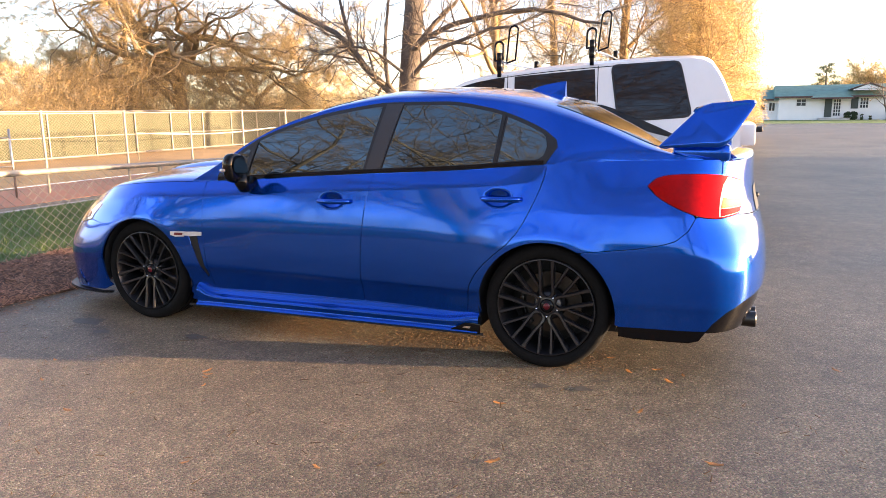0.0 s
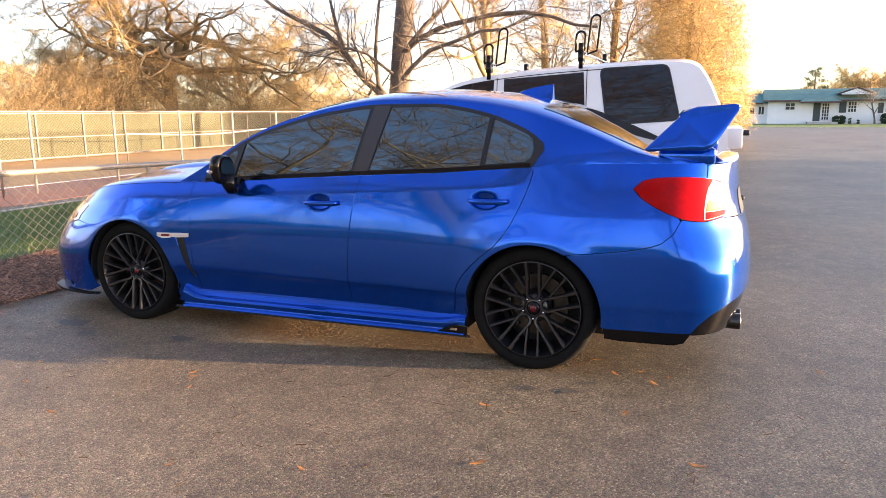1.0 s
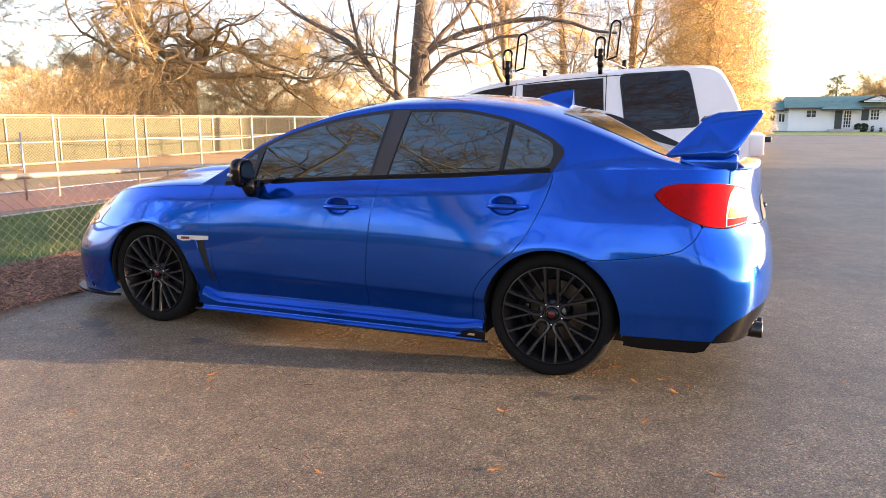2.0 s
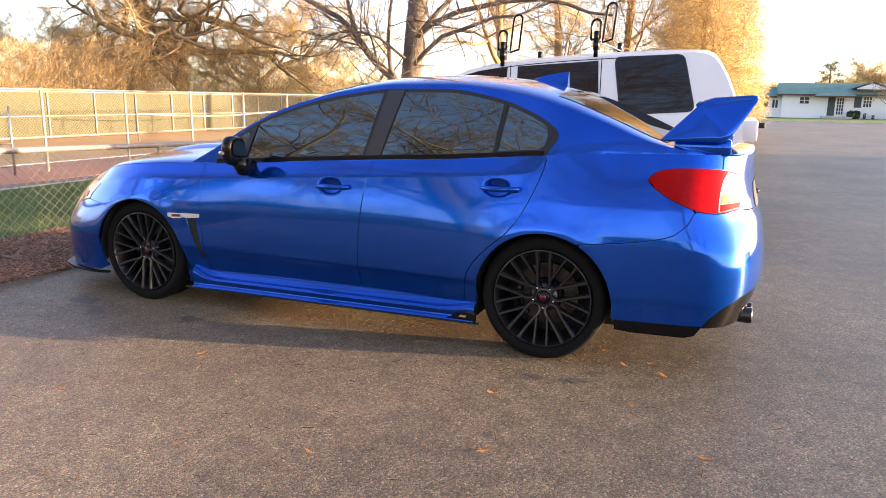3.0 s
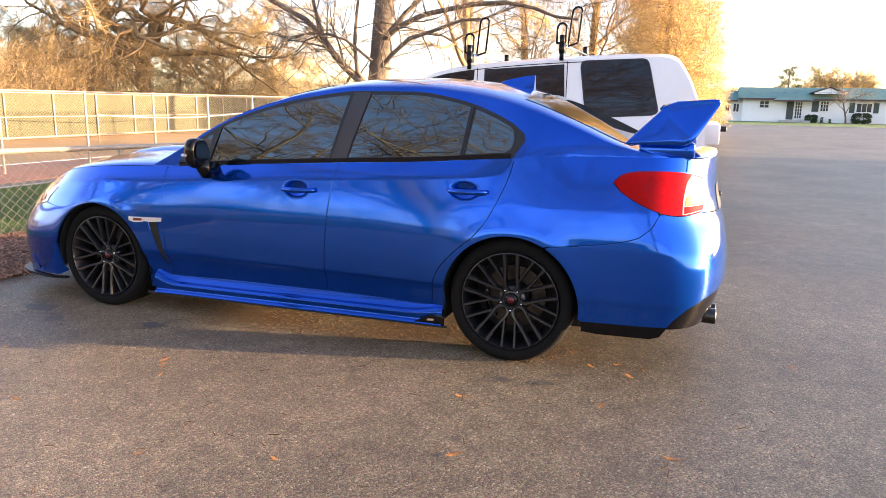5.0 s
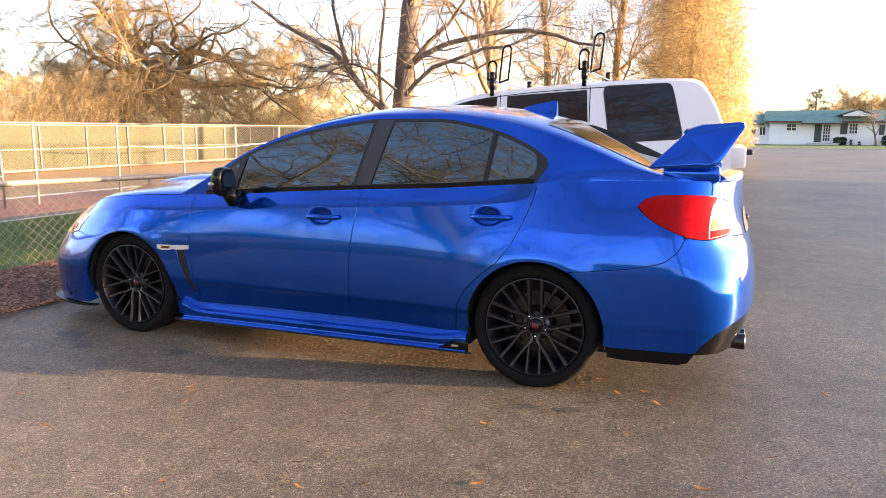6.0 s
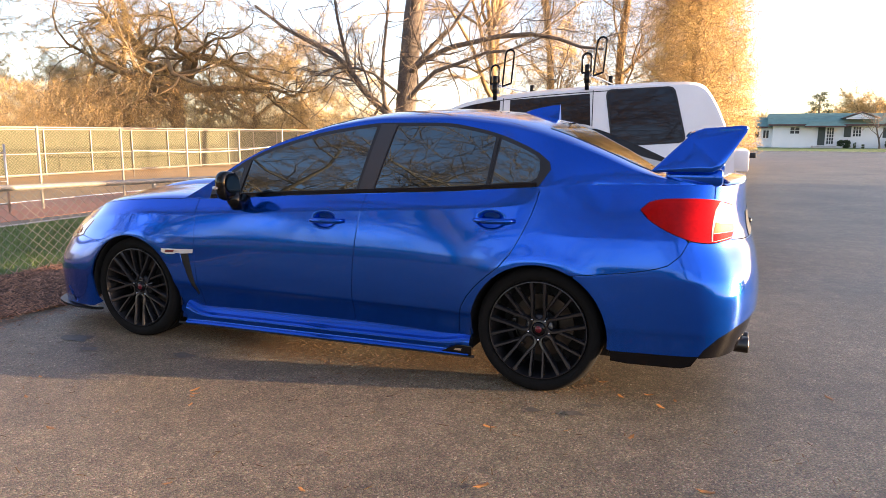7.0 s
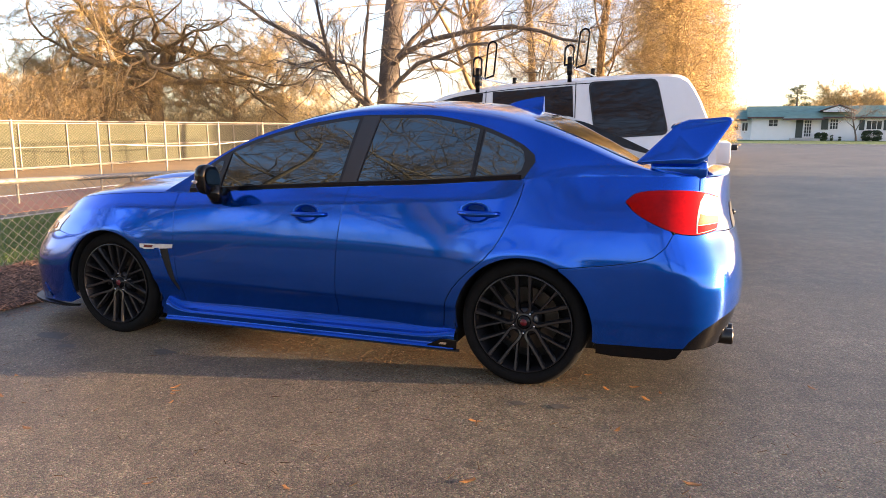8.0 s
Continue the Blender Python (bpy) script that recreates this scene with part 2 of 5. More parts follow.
def s_of(x, z):
    if x < FRONT0:
        return FRONT0 - 1.5 * math.asin(min(1, (FRONT0 - x) / (FRONT0 - nose_x(z)))) / (math.pi / 2)
    if x > REAR0:
        return REAR0 + 1.2 * math.asin(min(1, (x - REAR0) / (tail_x(z) - REAR0))) / (math.pi / 2)
    return x


HANDLES = ((-1.215, 0.832), (-0.235, 0.878))


def door_skin(s, z):
    """The side with the dished cups behind the handles."""
    p = shell(s, z)
    for hx, hz in HANDLES:
        r2 = ((s - hx + 0.02) / 0.085) ** 2 + ((z - hz - 0.004) / 0.052) ** 2
        if r2 < 1:
            p.y += 0.026 * (1 - r2) ** 2
    return p


rail_z = pchip((-2.25, 0.915), (-2.05, 1.03), (-1.9, 1.13), (-1.56, 1.283), (-1.25, 1.358), (-0.93, 1.395), (-0.62, 1.395), (-0.37, 1.372),
               (-0.1, 1.325), (0.2, 1.235), (0.5, 1.125), (0.72, 1.082))
crown_z = pchip((-2.25, 0.955), (-2.0, 1.08), (-1.6, 1.285), (-1.3, 1.405), (-1.0, 1.452), (-0.7, 1.465), (-0.35, 1.445), (-0.05, 1.39),
                (0.3, 1.255), (0.6, 1.125), (0.72, 1.092))
lean = pchip((-2.3, 0.30), (-1.5, 0.36), (-0.5, 0.37), (0.1, 0.44), (0.72, 0.6))


def cabin_side(x, z):
    h = max(0.0, z - top_edge(x))
    k = min(1.0, max(0.0, (x + 0.1) / 0.35))
    k = k * k * (3 - 2 * k)
    zt = top_edge(x)
    y0 = side_inset(x, zt) if x < REAR0 else shell(s_of(x, zt), zt).y
    return Vector((x, y0 + 0.004 * (1 - k) + (lean(x) * (1 - k) + 0.17 * k) * h + (0.20 + 1.5 * k) * h * h, z))


def cabin_top(x, q):
    """The roof, windscreen and back window over the rail: q runs from the rail to the middle."""
    zr = max(rail_z(x), top_edge(x) + 0.002)
    y0 = cabin_side(x, zr).y
    zc = max(crown_z(x), zr + 0.004)
    return Vector((x, y0 + (HALF - y0) * q, zr + (zc - zr) * max(0.0, 1 - abs(1 - q) ** 2.4) ** (1 / 1.5)))


def hood_top(x, q):
    zt = top_edge(x)
    e = shell(s_of(max(x, nose_x(zt) + 1e-3), zt), zt)
    rise = 0.052 + 0.02 * min(1, max(0, (x + 3.4)))
    bump = 0.012 * math.exp(-((q - 0.42) / 0.08) ** 2)
    return Vector((x, e.y + (HALF - e.y) * q, zt + (rise + bump) * max(0.0, 1 - abs(1 - q) ** 2.6) ** (1 / 1.5)))


def deck_top(x, q):
    zt = top_edge(x)
    e = shell(s_of(min(x, tail_x(zt) - 1e-3), zt), zt)
    return Vector((x, e.y + (HALF - e.y) * q, zt + 0.016 * max(0.0, 1 - abs(1 - q) ** 2.4) ** (1 / 1.5)))


def normal_of(f, a, b):
    d = 1e-3
    n = (f(a + d, b) - f(a - d, b)).cross(f(a, b + d) - f(a, b - d))
    if n.length < 1e-12:
        return Vector((0, -1, 0))
    n.normalize()
    return n


def outward(p, n):
    """Turns a normal of the near half outwards."""
    return n if n.dot(Vector((p.x + 1.2, p.y - HALF, p.z - 0.6)).normalized() + Vector((0, -0.4, 0.2))) > 0 else -n


def inside(poly, x, z):
    r = False
    for (x1, z1), (x2, z2) in zip(poly, poly[1:] + poly[:1]):
        if (z1 > z) != (z2 > z) and x < (x2 - x1) * (z - z1) / (z2 - z1) + x1:
            r = not r
    return r


def dense(poly, step):
    out = []
    for (x1, z1), (x2, z2) in zip(poly, poly[1:] + poly[:1]):
        n = max(1, int(math.hypot(x2 - x1, z2 - z1) / step))
        out += [(x1 + (x2 - x1) * i / n, z1 + (z2 - z1) * i / n) for i in range(n)]
    return out


def patch(name, f, poly, mat, parent, label="", off=0.0, depth=0.012, step=0.03, far=False, crown=0.0, ref=None):
    """A panel cut out of the surface f by an outline in its own two coordinates, lifted by off, with its edge turned in by depth."""
    from mathutils.geometry import delaunay_2d_cdt
    ring = dense(poly, step)
    xs, zs = [p[0] for p in ring], [p[1] for p in ring]
    inner = []
    nx, nz = int((max(xs) - min(xs)) / step) + 1, int((max(zs) - min(zs)) / step) + 1
    near2 = (0.45 * step) ** 2
    for i in range(nx + 1):
        for j in range(nz + 1):
            x, z = min(xs) + i * step, min(zs) + (j + 0.5 * (i % 2)) * step
            if inside(ring, x, z) and min((x - a) ** 2 + (z - b) ** 2 for a, b in ring) > near2:
                inner.append((x, z))
    k = len(ring)
    res = delaunay_2d_cdt([Vector(p) for p in ring + inner], [(i, (i + 1) % k) for i in range(k)], [], 1, 1e-6)
    verts, faces = res[0], res[2]
    bm, out, norms = bmesh.new(), [], []
    for v in verts:
        p = f(v.x, v.y)
        n = normal_of(f, v.x, v.y)
        n = (n if n.dot(Vector(ref)) > 0 else -n) if ref else outward(p, n)
        lift = off
        if crown:
            lift += crown * min(1.0, min(math.hypot(v.x - a, v.y - b) for a, b in ring) / 0.04) ** 0.6
        q = p + n * lift
        if far:
            q.y, n.y = 2 * HALF - q.y, -n.y
        out.append(bm.verts.new(q))
        norms.append(n)
    for t in faces:
        a, b, c = (out[i] for i in t[:3])
        nn = (b.co - a.co).cross(c.co - a.co)
        bm.faces.new((a, b, c) if nn.dot(norms[t[0]]) > 0 else (a, c, b))
    if depth:
        edge = [e for e in bm.edges if len(e.link_faces) == 1]
        low = {}
        for e in edge:
            for v in e.verts:
                if v not in low:
                    i = out.index(v)
                    low[v] = bm.verts.new(v.co - norms[i] * depth)
                    norms.append(norms[i])
        for e in edge:
            a, b = e.verts
            l = e.link_loops[0]
            if l.vert != a:
                a, b = b, a
            bm.faces.new((b, a, low[a], low[b]))
    bm.verts.index_update()
    return part(name, bm, mat, parent, label, True, [tuple(n) for n in norms] if len(norms) == len(bm.verts) else None)


def arc(cx, cz, r, a0, a1, n):
    return [(cx + r * math.cos(radians(a0 + (a1 - a0) * i / n)), cz + r * math.sin(radians(a0 + (a1 - a0) * i / n))) for i in range(n + 1)]


def sheet(f, a0, a1, na, q0, q1, nq, parent, name, mat, label="", off=0.0, both=True, far=False):
    """A grid over the near half of f and its mirror image."""
    bm, norms = bmesh.new(), []
    rows = []
    qs = [q0 + (q1 - q0) * j / nq for j in range(nq + 1)]
    for i in range(na + 1):
        a = a0 + (a1 - a0) * i / na
        row = []
        for j, q in enumerate(qs):
            p = f(a, q)
            n = outward(p, normal_of(f, a, min(max(q, 0.004), 0.996) if q1 <= 1 else q))
            row.append((p + n * off, n))
        if both:
            row = row + [(Vector((p.x, 2 * HALF - p.y, p.z)), Vector((n.x, -n.y, n.z))) for p, n in reversed(row[:-1])]
        if far:
            row = [(Vector((p.x, 2 * HALF - p.y, p.z)), Vector((n.x, -n.y, n.z))) for p, n in row]
        rows.append([bm.verts.new(p) for p, n in row])
        norms += [tuple(n) for p, n in row]
    for r, s in zip(rows, rows[1:]):
        for j in range(len(r) - 1):
            a, b, c, d = r[j], r[j + 1], s[j + 1], s[j]
            nn = (b.co - a.co).cross(d.co - a.co)
            k = norms[rows.index(r) * len(r) + j]
            bm.faces.new((a, b, c, d) if nn.dot(Vector(k)) > 0 else (d, c, b, a))
    return part(name, bm, mat, parent, label, True, norms)


sedan = thing("sedan", "glossy blue four-door sports sedan with tinted windows on asphalt", "car")
GAP, ARCH, AZ = 0.007, 0.357, 0.316
rear_edge = pchip((0.28, -0.425), (0.42, -0.40), (0.55, -0.31), (0.67, -0.175), (0.84, -0.075), (1.0, -0.015), (1.08, 0.0))
front_edge = lambda z: -2.125 - 0.015 * math.sin((z - 0.28) * 4)
mid_edge = pchip((0.26, -1.065), (0.4, -1.06), (0.75, -1.03), (1.0, -0.985))


def span(f, z0, z1, n=14):
    return [(f(z0 + (z1 - z0) * i / n), z0 + (z1 - z0) * i / n) for i in range(n + 1)]


def along(f, x0, x1, n=18, add=0.0):
    return [(x0 + (x1 - x0) * i / n, f(x0 + (x1 - x0) * i / n) + add) for i in range(n + 1)]


DOOR_Z = 0.252
skirt_q = ((0.0, 0.142, 0.022), (0.06, 0.146, 0.007), (0.12, 0.151, 0.004), (0.22, 0.160, 0.012), (0.32, 0.168, 0.022), (0.38, 0.173, 0.023), (0.56, 0.199, 0.017), (0.63, 0.207, 0.023), (0.75, 0.222, 0.042), (0.90, 0.246, 0.060), (1.0, 0.275, 0.074))
skirt_z, skirt_y = pchip(*[(q, z) for q, z, y in skirt_q]), pchip(*[(q, y) for q, z, y in skirt_q])
skirt_out = pchip((0.13, 0.03), (0.16, 0.012), (0.226, 0.014), (0.238, 0.022), (0.250, 0.056), (0.29, 0.072))


def skirt_skin(s, q):
    """The sill skirt: an upright face between a lower lip and a narrow shelf, which turns up at its front end."""
    k = min(1.0, max(0.0, (-2.02 - s) / 0.2))
    k2 = min(1.0, max(0.0, (s + 0.60) / 0.2))
    rise = (0.055 * k * k * k + 0.025 * k2 * k2) * min(1, max(0, (q - 0.35) / 0.3))
    return Vector((s, skirt_y(q) - 0.008 * k * k, skirt_z(q) + rise + 0.012 * (s + 1.3) / 1.7))


def lip_blade(s, v):
    """The front lip: a flat blade that stands out from the foot of the bumper by v."""
    p, a, b = shell(s, 0.155), shell(s + 0.01, 0.155), shell(s - 0.01, 0.155)
    d = (b - a).normalized()
    return Vector((p.x + d.y * -v, p.y + d.x * v, 0.150 + 0.02 * max(0, v)))


lamp_low = pchip((0.48, 0.960), (0.50, 0.936), (0.54, 0.905), (0.59, 0.877), (0.66, 0.846), (0.73, 0.823), (0.80, 0.816), (0.9, 0.832))
lamp_up = pchip((0.48, 0.964), (0.495, 0.984), (0.53, 1.002), (0.59, 1.014), (0.70, 1.018), (0.79, 1.012), (0.9, 0.975))
bump_line = pchip((0.15, 0.628), (0.3, 0.645), (0.5, 0.675), (0.62, 0.71), (0.72, 0.795), (0.9, 0.79))


def on_shell(pts):
    return [(s_of(x, z), z) for x, z in pts]


lamp_poly = on_shell(along(lamp_low, 0.482, 0.885, 24)[::2] + [(0.90, 0.90)] + list(reversed(along(lamp_up, 0.482, 0.885, 24)))[::2])
for far in (False, True):
    S = "far" if far else ""
    a_up = arc(-2.65, AZ, ARCH, -27, 125, 26)
    fender = (span(front_edge, top_edge(-2.13) - 0.003, DOOR_Z, 14) + [(-2.14, 0.20), (-2.20, 0.152), (-2.30, 0.150)] + on_shell(a_up)
              + on_shell([(-2.92, 0.617), (-3.05, 0.632), (-3.12, 0.640), (-3.115, 0.667), (-3.02, 0.742), (-3.10, 0.756), (-3.22, 0.752), (-3.25, top_edge(-3.25) - 0.003)])
              + on_shell(along(top_edge, -3.22, -2.2, 20, -0.003)))
    patch("front_fender", shell, fender, PAINT, sedan, far=far, step=0.03 if far else 0.016)
    fd = span(lambda z: front_edge(z) + GAP, DOOR_Z, top_edge(-2.1) - 0.004) + along(top_edge, -2.08, -1.0, 14, -0.004) + list(reversed(span(lambda z: mid_edge(z) - GAP / 2, DOOR_Z, top_edge(-1.0) - 0.004)))
    fdoor = patch("front_door", door_skin, fd, PAINT, sedan, far=far, step=0.03 if far else 0.0105)
    rd = (span(lambda z: mid_edge(z) + GAP / 2, DOOR_Z, top_edge(-1.0) - 0.004) + along(top_edge, -0.96, -0.04, 14, -0.004)
          + list(reversed(span(lambda z: rear_edge(z) - GAP, DOOR_Z, top_edge(-0.02) - 0.004))))
    rdoor = patch("rear_door", door_skin, rd, PAINT, sedan, far=far, step=0.03 if far else 0.0105)
    ar = arc(0, AZ, ARCH, 188, 62, 20)
    quarter = (list(reversed(span(rear_edge, DOOR_Z, top_edge(0.0) - 0.003))) + [(-0.36, DOOR_Z)] + ar
               + on_shell(along(bump_line, 0.18, 0.62, 10, 0.003)) + on_shell([(0.672, 0.760), (0.700, 0.818)])
               + on_shell(list(reversed(along(lamp_low, 0.482, 0.69, 14, -0.003)))) + [(0.476, 0.960)] + on_shell(along(lamp_up, 0.482, 0.80, 16, 0.003))
               + on_shell([(0.80, top_edge(0.8) + 0.0012)] + list(reversed(along(top_edge, 0.03, 0.78, 16, 0.0012)))))
    patch("rear_quarter", shell, quarter, PAINT, sedan, far=far, step=0.03 if far else 0.0095)
    rb = (on_shell(along(bump_line, 0.185, 0.62, 10, -0.002)) + on_shell([(0.676, 0.758), (0.704, 0.816)] + along(lamp_low, 0.714, 0.885, 8, -0.004))
          + [(lamp_poly[12][0] + 0.01, lamp_poly[12][1] - 0.007), (REAR0 + 1.2, 0.79), (REAR0 + 1.2, 0.47)] + [(REAR0 + 0.92, 0.46), (REAR0 + 0.72, 0.425)] + on_shell([(0.86, 0.375), (0.80, 0.315), (0.775, 0.278)])
          + [(0.42, 0.272), (0.372, 0.272)] + arc(0, AZ, ARCH, -6, 59, 16))
    patch("rear_bumper", shell, rb, PAINT, sedan, far=far, step=0.03 if far else 0.010)
    fb = (on_shell(arc(-2.65, AZ, ARCH, 126.2, 200, 16)) + on_shell([(-3.05, 0.165), (-3.3, 0.16)]) + [(FRONT0 - 1.0, 0.15), (FRONT0 - 1.5, 0.15), (FRONT0 - 1.5, 0.62), (FRONT0 - 1.2, 0.62)]
          + on_shell([(-3.45, 0.600), (-3.38, 0.590), (-3.30, 0.595), (-3.125, 0.634), (-3.05, 0.627), (-2.92, 0.612)]))
    patch("front_bumper", shell, fb, PAINT, sedan, far=far)
    hl = on_shell([(-3.12, 0.643), (-3.30, 0.602), (-3.38, 0.597), (-3.44, 0.610), (-3.43, 0.665), (-3.36, 0.712), (-3.22, 0.748), (-3.10, 0.752), (-3.03, 0.742), (-3.112, 0.668)])
    head = patch("headlight", shell, hl, CLEAR_LENS, sedan, "clear swept-back headlight", off=0.004, far=far, step=0.02)
    patch("turn_signal", shell, on_shell([(-3.17, 0.648), (-3.24, 0.635), (-3.235, 0.688), (-3.16, 0.680)]), AMBER, head, "amber turn signal", off=0.008, far=far, step=0.015, depth=0.004)
    nose = [(FRONT0 - 1.5, 0.625), (FRONT0 - 1.2, 0.625)] + on_shell([(-3.44, 0.62), (-3.44, 0.66)]) + [(FRONT0 - 1.5, 0.66)]
    patch("grille", shell, nose, BLACK_TRIM, sedan, "black front grille", far=far)
    lamp = patch("tail_lamp", shell, lamp_poly, RED_LENS, sedan, "red wraparound tail lamp with clear inner band", off=0.004, far=far, step=0.012)
    band = on_shell(along(lamp_low, 0.80, 0.882, 8, 0.005) + [(0.895, 0.90)] + list(reversed(along(lamp_up, 0.825, 0.882, 8, -0.005))) + [(0.808, 0.965), (0.802, 0.93), (0.799, 0.90), (0.798, 0.86)])
    patch("reversing_lens", shell, band, CLEAR_LENS, lamp, "clear reversing lens", off=0.0065, far=far, step=0.008, depth=0.003)
    patch("amber_lens", shell, on_shell([(0.803, 0.858), (0.810, 0.908), (0.835, 0.899), (0.886, 0.893), (0.889, 0.862)]), AMBER, lamp, "amber turn lens", off=0.0085, far=far, step=0.008, depth=0.003)
    patch("red_reflector", shell, on_shell([(0.805, 0.822), (0.803, 0.855), (0.888, 0.859), (0.883, 0.836)]), RED_LENS, lamp, "red reflector", off=0.0085, far=far, step=0.008, depth=0.003)
    # skirt along the sill, with its black end piece
    sk = lambda s, z: Vector((s, skirt_out(z), z + 0.012 * (s + 1.3) / 1.7))
    sheet(skirt_skin, -2.235, -0.362, 96, 0.0, 0.999, 28, sedan, "side_skirt", PAINT, both=False, far=far)
    patch("skirt_lip", lambda s, z: Vector((s, 0.02 - (0.155 - z) * 0.3, z + 0.012 * (s + 1.3) / 1.7)), [(-2.30, 0.136), (-0.34, 0.136), (-0.34, 0.149), (-2.30, 0.149)], DARK, sedan, "black skirt lip", off=0.004, far=far, depth=0.03)
    corner = patch("skirt_end", sk, [(-0.53, 0.152), (-0.35, 0.148), (-0.348, 0.196), (-0.40, 0.200), (-0.43, 0.198)], GLOSS_BLACK, sedan, "gloss black skirt end piece", off=0.006, far=far, step=0.02)
    patch("logo_plate", sk, [(-0.445, 0.172), (-0.405, 0.172), (-0.40, 0.183), (-0.435, 0.183)], CHROME, corner, "small silver emblem", off=0.008, far=far, depth=0.002, step=0.01)
    spat = lambda s, z: shell(s, z) + Vector((0, 0.008, 0))
    patch("bumper_spat", spat, [(0.372, 0.218), (0.45, 0.210)] + on_shell([(0.70, 0.212), (0.745, 0.225), (0.775, 0.272)]) + [(0.42, 0.268), (0.372, 0.268)], GLOSS_BLACK, sedan, "gloss black rear bumper spat", far=far, depth=0.04)
    patch("front_lip", lip_blade, [(s_of(-3.0, 0.15), -0.02), (s_of(-3.0, 0.15), 0.006), (s_of(-3.2, 0.15), 0.02), (s_of(-3.4, 0.15), 0.035), (FRONT0 - 1.0, 0.045), (FRONT0 - 1.49, 0.05), (FRONT0 - 1.49, -0.02)], BLACK_TRIM, sedan, "black front lip spoiler", far=far, depth=0.012, ref=(0, 0, 1))
    patch("bumper_crease", shell, on_shell([(-3.36, 0.17), (-3.22, 0.175), (-3.30, 0.275)]), PAINT, sedan, "", off=0.007, far=far, step=0.03, depth=0.02)
    # vent and marker behind the front wheel; a dark wedge stands for the recess's shade
    patch("fender_recess_shade", shell, [(-2.240, 0.585), (-2.180, 0.587), (-2.138, 0.335), (-2.150, 0.322), (-2.192, 0.43)], DARK, sedan, "dark wedge for the shade in the fender's vent recess", off=0.002, far=far, step=0.02, depth=0.004)
    patch("vent_ridge", shell, [(-2.272, 0.585), (-2.238, 0.585), (-2.190, 0.43), (-2.148, 0.322), (-2.166, 0.312), (-2.218, 0.43)], PAINT, sedan, "", off=0.009, far=far, step=0.012, depth=0.012, crown=0.004)
    patch("fender_garnish", shell, [(-2.375, 0.585), (-2.335, 0.575), (-2.145, 0.59), (-2.142, 0.613), (-2.375, 0.607)], SILVER, sedan, "silver fender garnish with small emblem", off=0.006, far=far, step=0.02, depth=0.006)
    patch("garnish_emblem", shell, [(-2.345, 0.586), (-2.285, 0.588), (-2.28, 0.602), (-2.34, 0.601)], CRIMSON, sedan, "small crimson emblem", off=0.008, far=far, step=0.02, depth=0.002)
    # handles: a dished cup with a bar over it
    for door, (hx, hz) in zip((fdoor, rdoor), HANDLES):
        bm = bmesh.new()
        pts, rr = [], []
        for i in range(13):
            u = i / 12
            p = shell(hx - 0.105 + 0.21 * u, hz + 0.004 * u)
            pts.append(p + Vector((0, -0.004 - 0.034 * math.sin(math.pi * u) ** 0.5, 0)))
            rr.append(0.0115 + 0.004 * math.sin(math.pi * u))
        tube(bm, pts, rr, 10)
        if far:
            bmesh.ops.transform(bm, matrix=Matrix.Translation((0, 2 * HALF, 0)) @ Matrix.Diagonal((1, -1, 1, 1)), verts=bm.verts)
            bmesh.ops.reverse_faces(bm, faces=bm.faces)
        part("door_handle", bm, PAINT, door)

# dark inner tub behind the gaps and under the floor
bm = bmesh.new()
add_box(bm, -2.26, -0.37, 0.10, 1.70, 0.17, 0.88)
add_box(bm, -3.4, 0.85, 0.32, 1.48, 0.20, 0.66)
add_box(bm, 0.40, 0.70, 0.16, 1.64, 0.27, 0.95)
part("underbody", bm, DARK, sedan, "dark underbody", smooth=False)
for wx in WHEEL_X:
    for far in (0, 1):
        bm = bmesh.new()
        n, prev = 24, None
        for i in range(n + 1):
            a = radians(-12 + 204 * i / n)
            row = [bm.verts.new((wx + 0.363 * math.cos(a), (1.8 - y) if far else y, AZ + 0.363 * math.sin(a))) for y in (0.028, 0.35)]
            if prev:
                bm.faces.new((prev[0], prev[1], row[1], row[0]) if far else (prev[0], row[0], row[1], prev[1]))
            prev = row
        add_box(bm, wx - 0.36, wx + 0.36, 1.46 if far else 0.30, 1.5 if far else 0.34, 0.15, 0.68)
        part("wheel_housing", bm, DARK, sedan, smooth=False)

# cabin shell, bonnet, boot deck
for far in (False, True):
    sheet(lambda x, v: cabin_side(x, top_edge(x) - 0.02 + (max(rail_z(x), top_edge(x) + 0.002) - top_edge(x) + 0.02) * v), -2.25, 0.72, 80, 0.0, 0.999, 8, sedan, "cabin_side", PAINT, both=False, far=far)
sheet(cabin_top, -2.25, 0.72, 90, 0.0, 1.0, 24, sedan, "roof", PAINT)
sheet(hood_top, -3.44, -2.14, 40, 0.0, 1.0, 20, sedan, "bonnet", PAINT)
sheet(deck_top, 0.66, 0.945, 16, 0.0, 1.0, 16, sedan, "boot_lid", PAINT)
patch("windscreen", cabin_top, [(-2.20, 0.10), (-1.25, 0.10), (-1.22, 0.5), (-1.21, 1.0), (-2.24, 1.0), (-2.24, 0.5)], TINT, sedan, "dark windscreen", off=0.003, step=0.06, depth=0.003)
patch("windscreen", cabin_top, [(-2.20, 0.10), (-1.25, 0.10), (-1.22, 0.5), (-1.21, 1.0), (-2.24, 1.0), (-2.24, 0.5)], TINT, sedan, "dark windscreen", off=0.003, step=0.06, depth=0.003, far=True)
for far in (False, True):
    patch("rear_window", cabin_top, [(-0.02, 0.16), (0.0, 0.6), (0.005, 1.0), (0.60, 1.0), (0.58, 0.5), (0.54, 0.12)], TINT, sedan, "dark sloping rear window", off=0.003, step=0.05, depth=0.003, far=far)
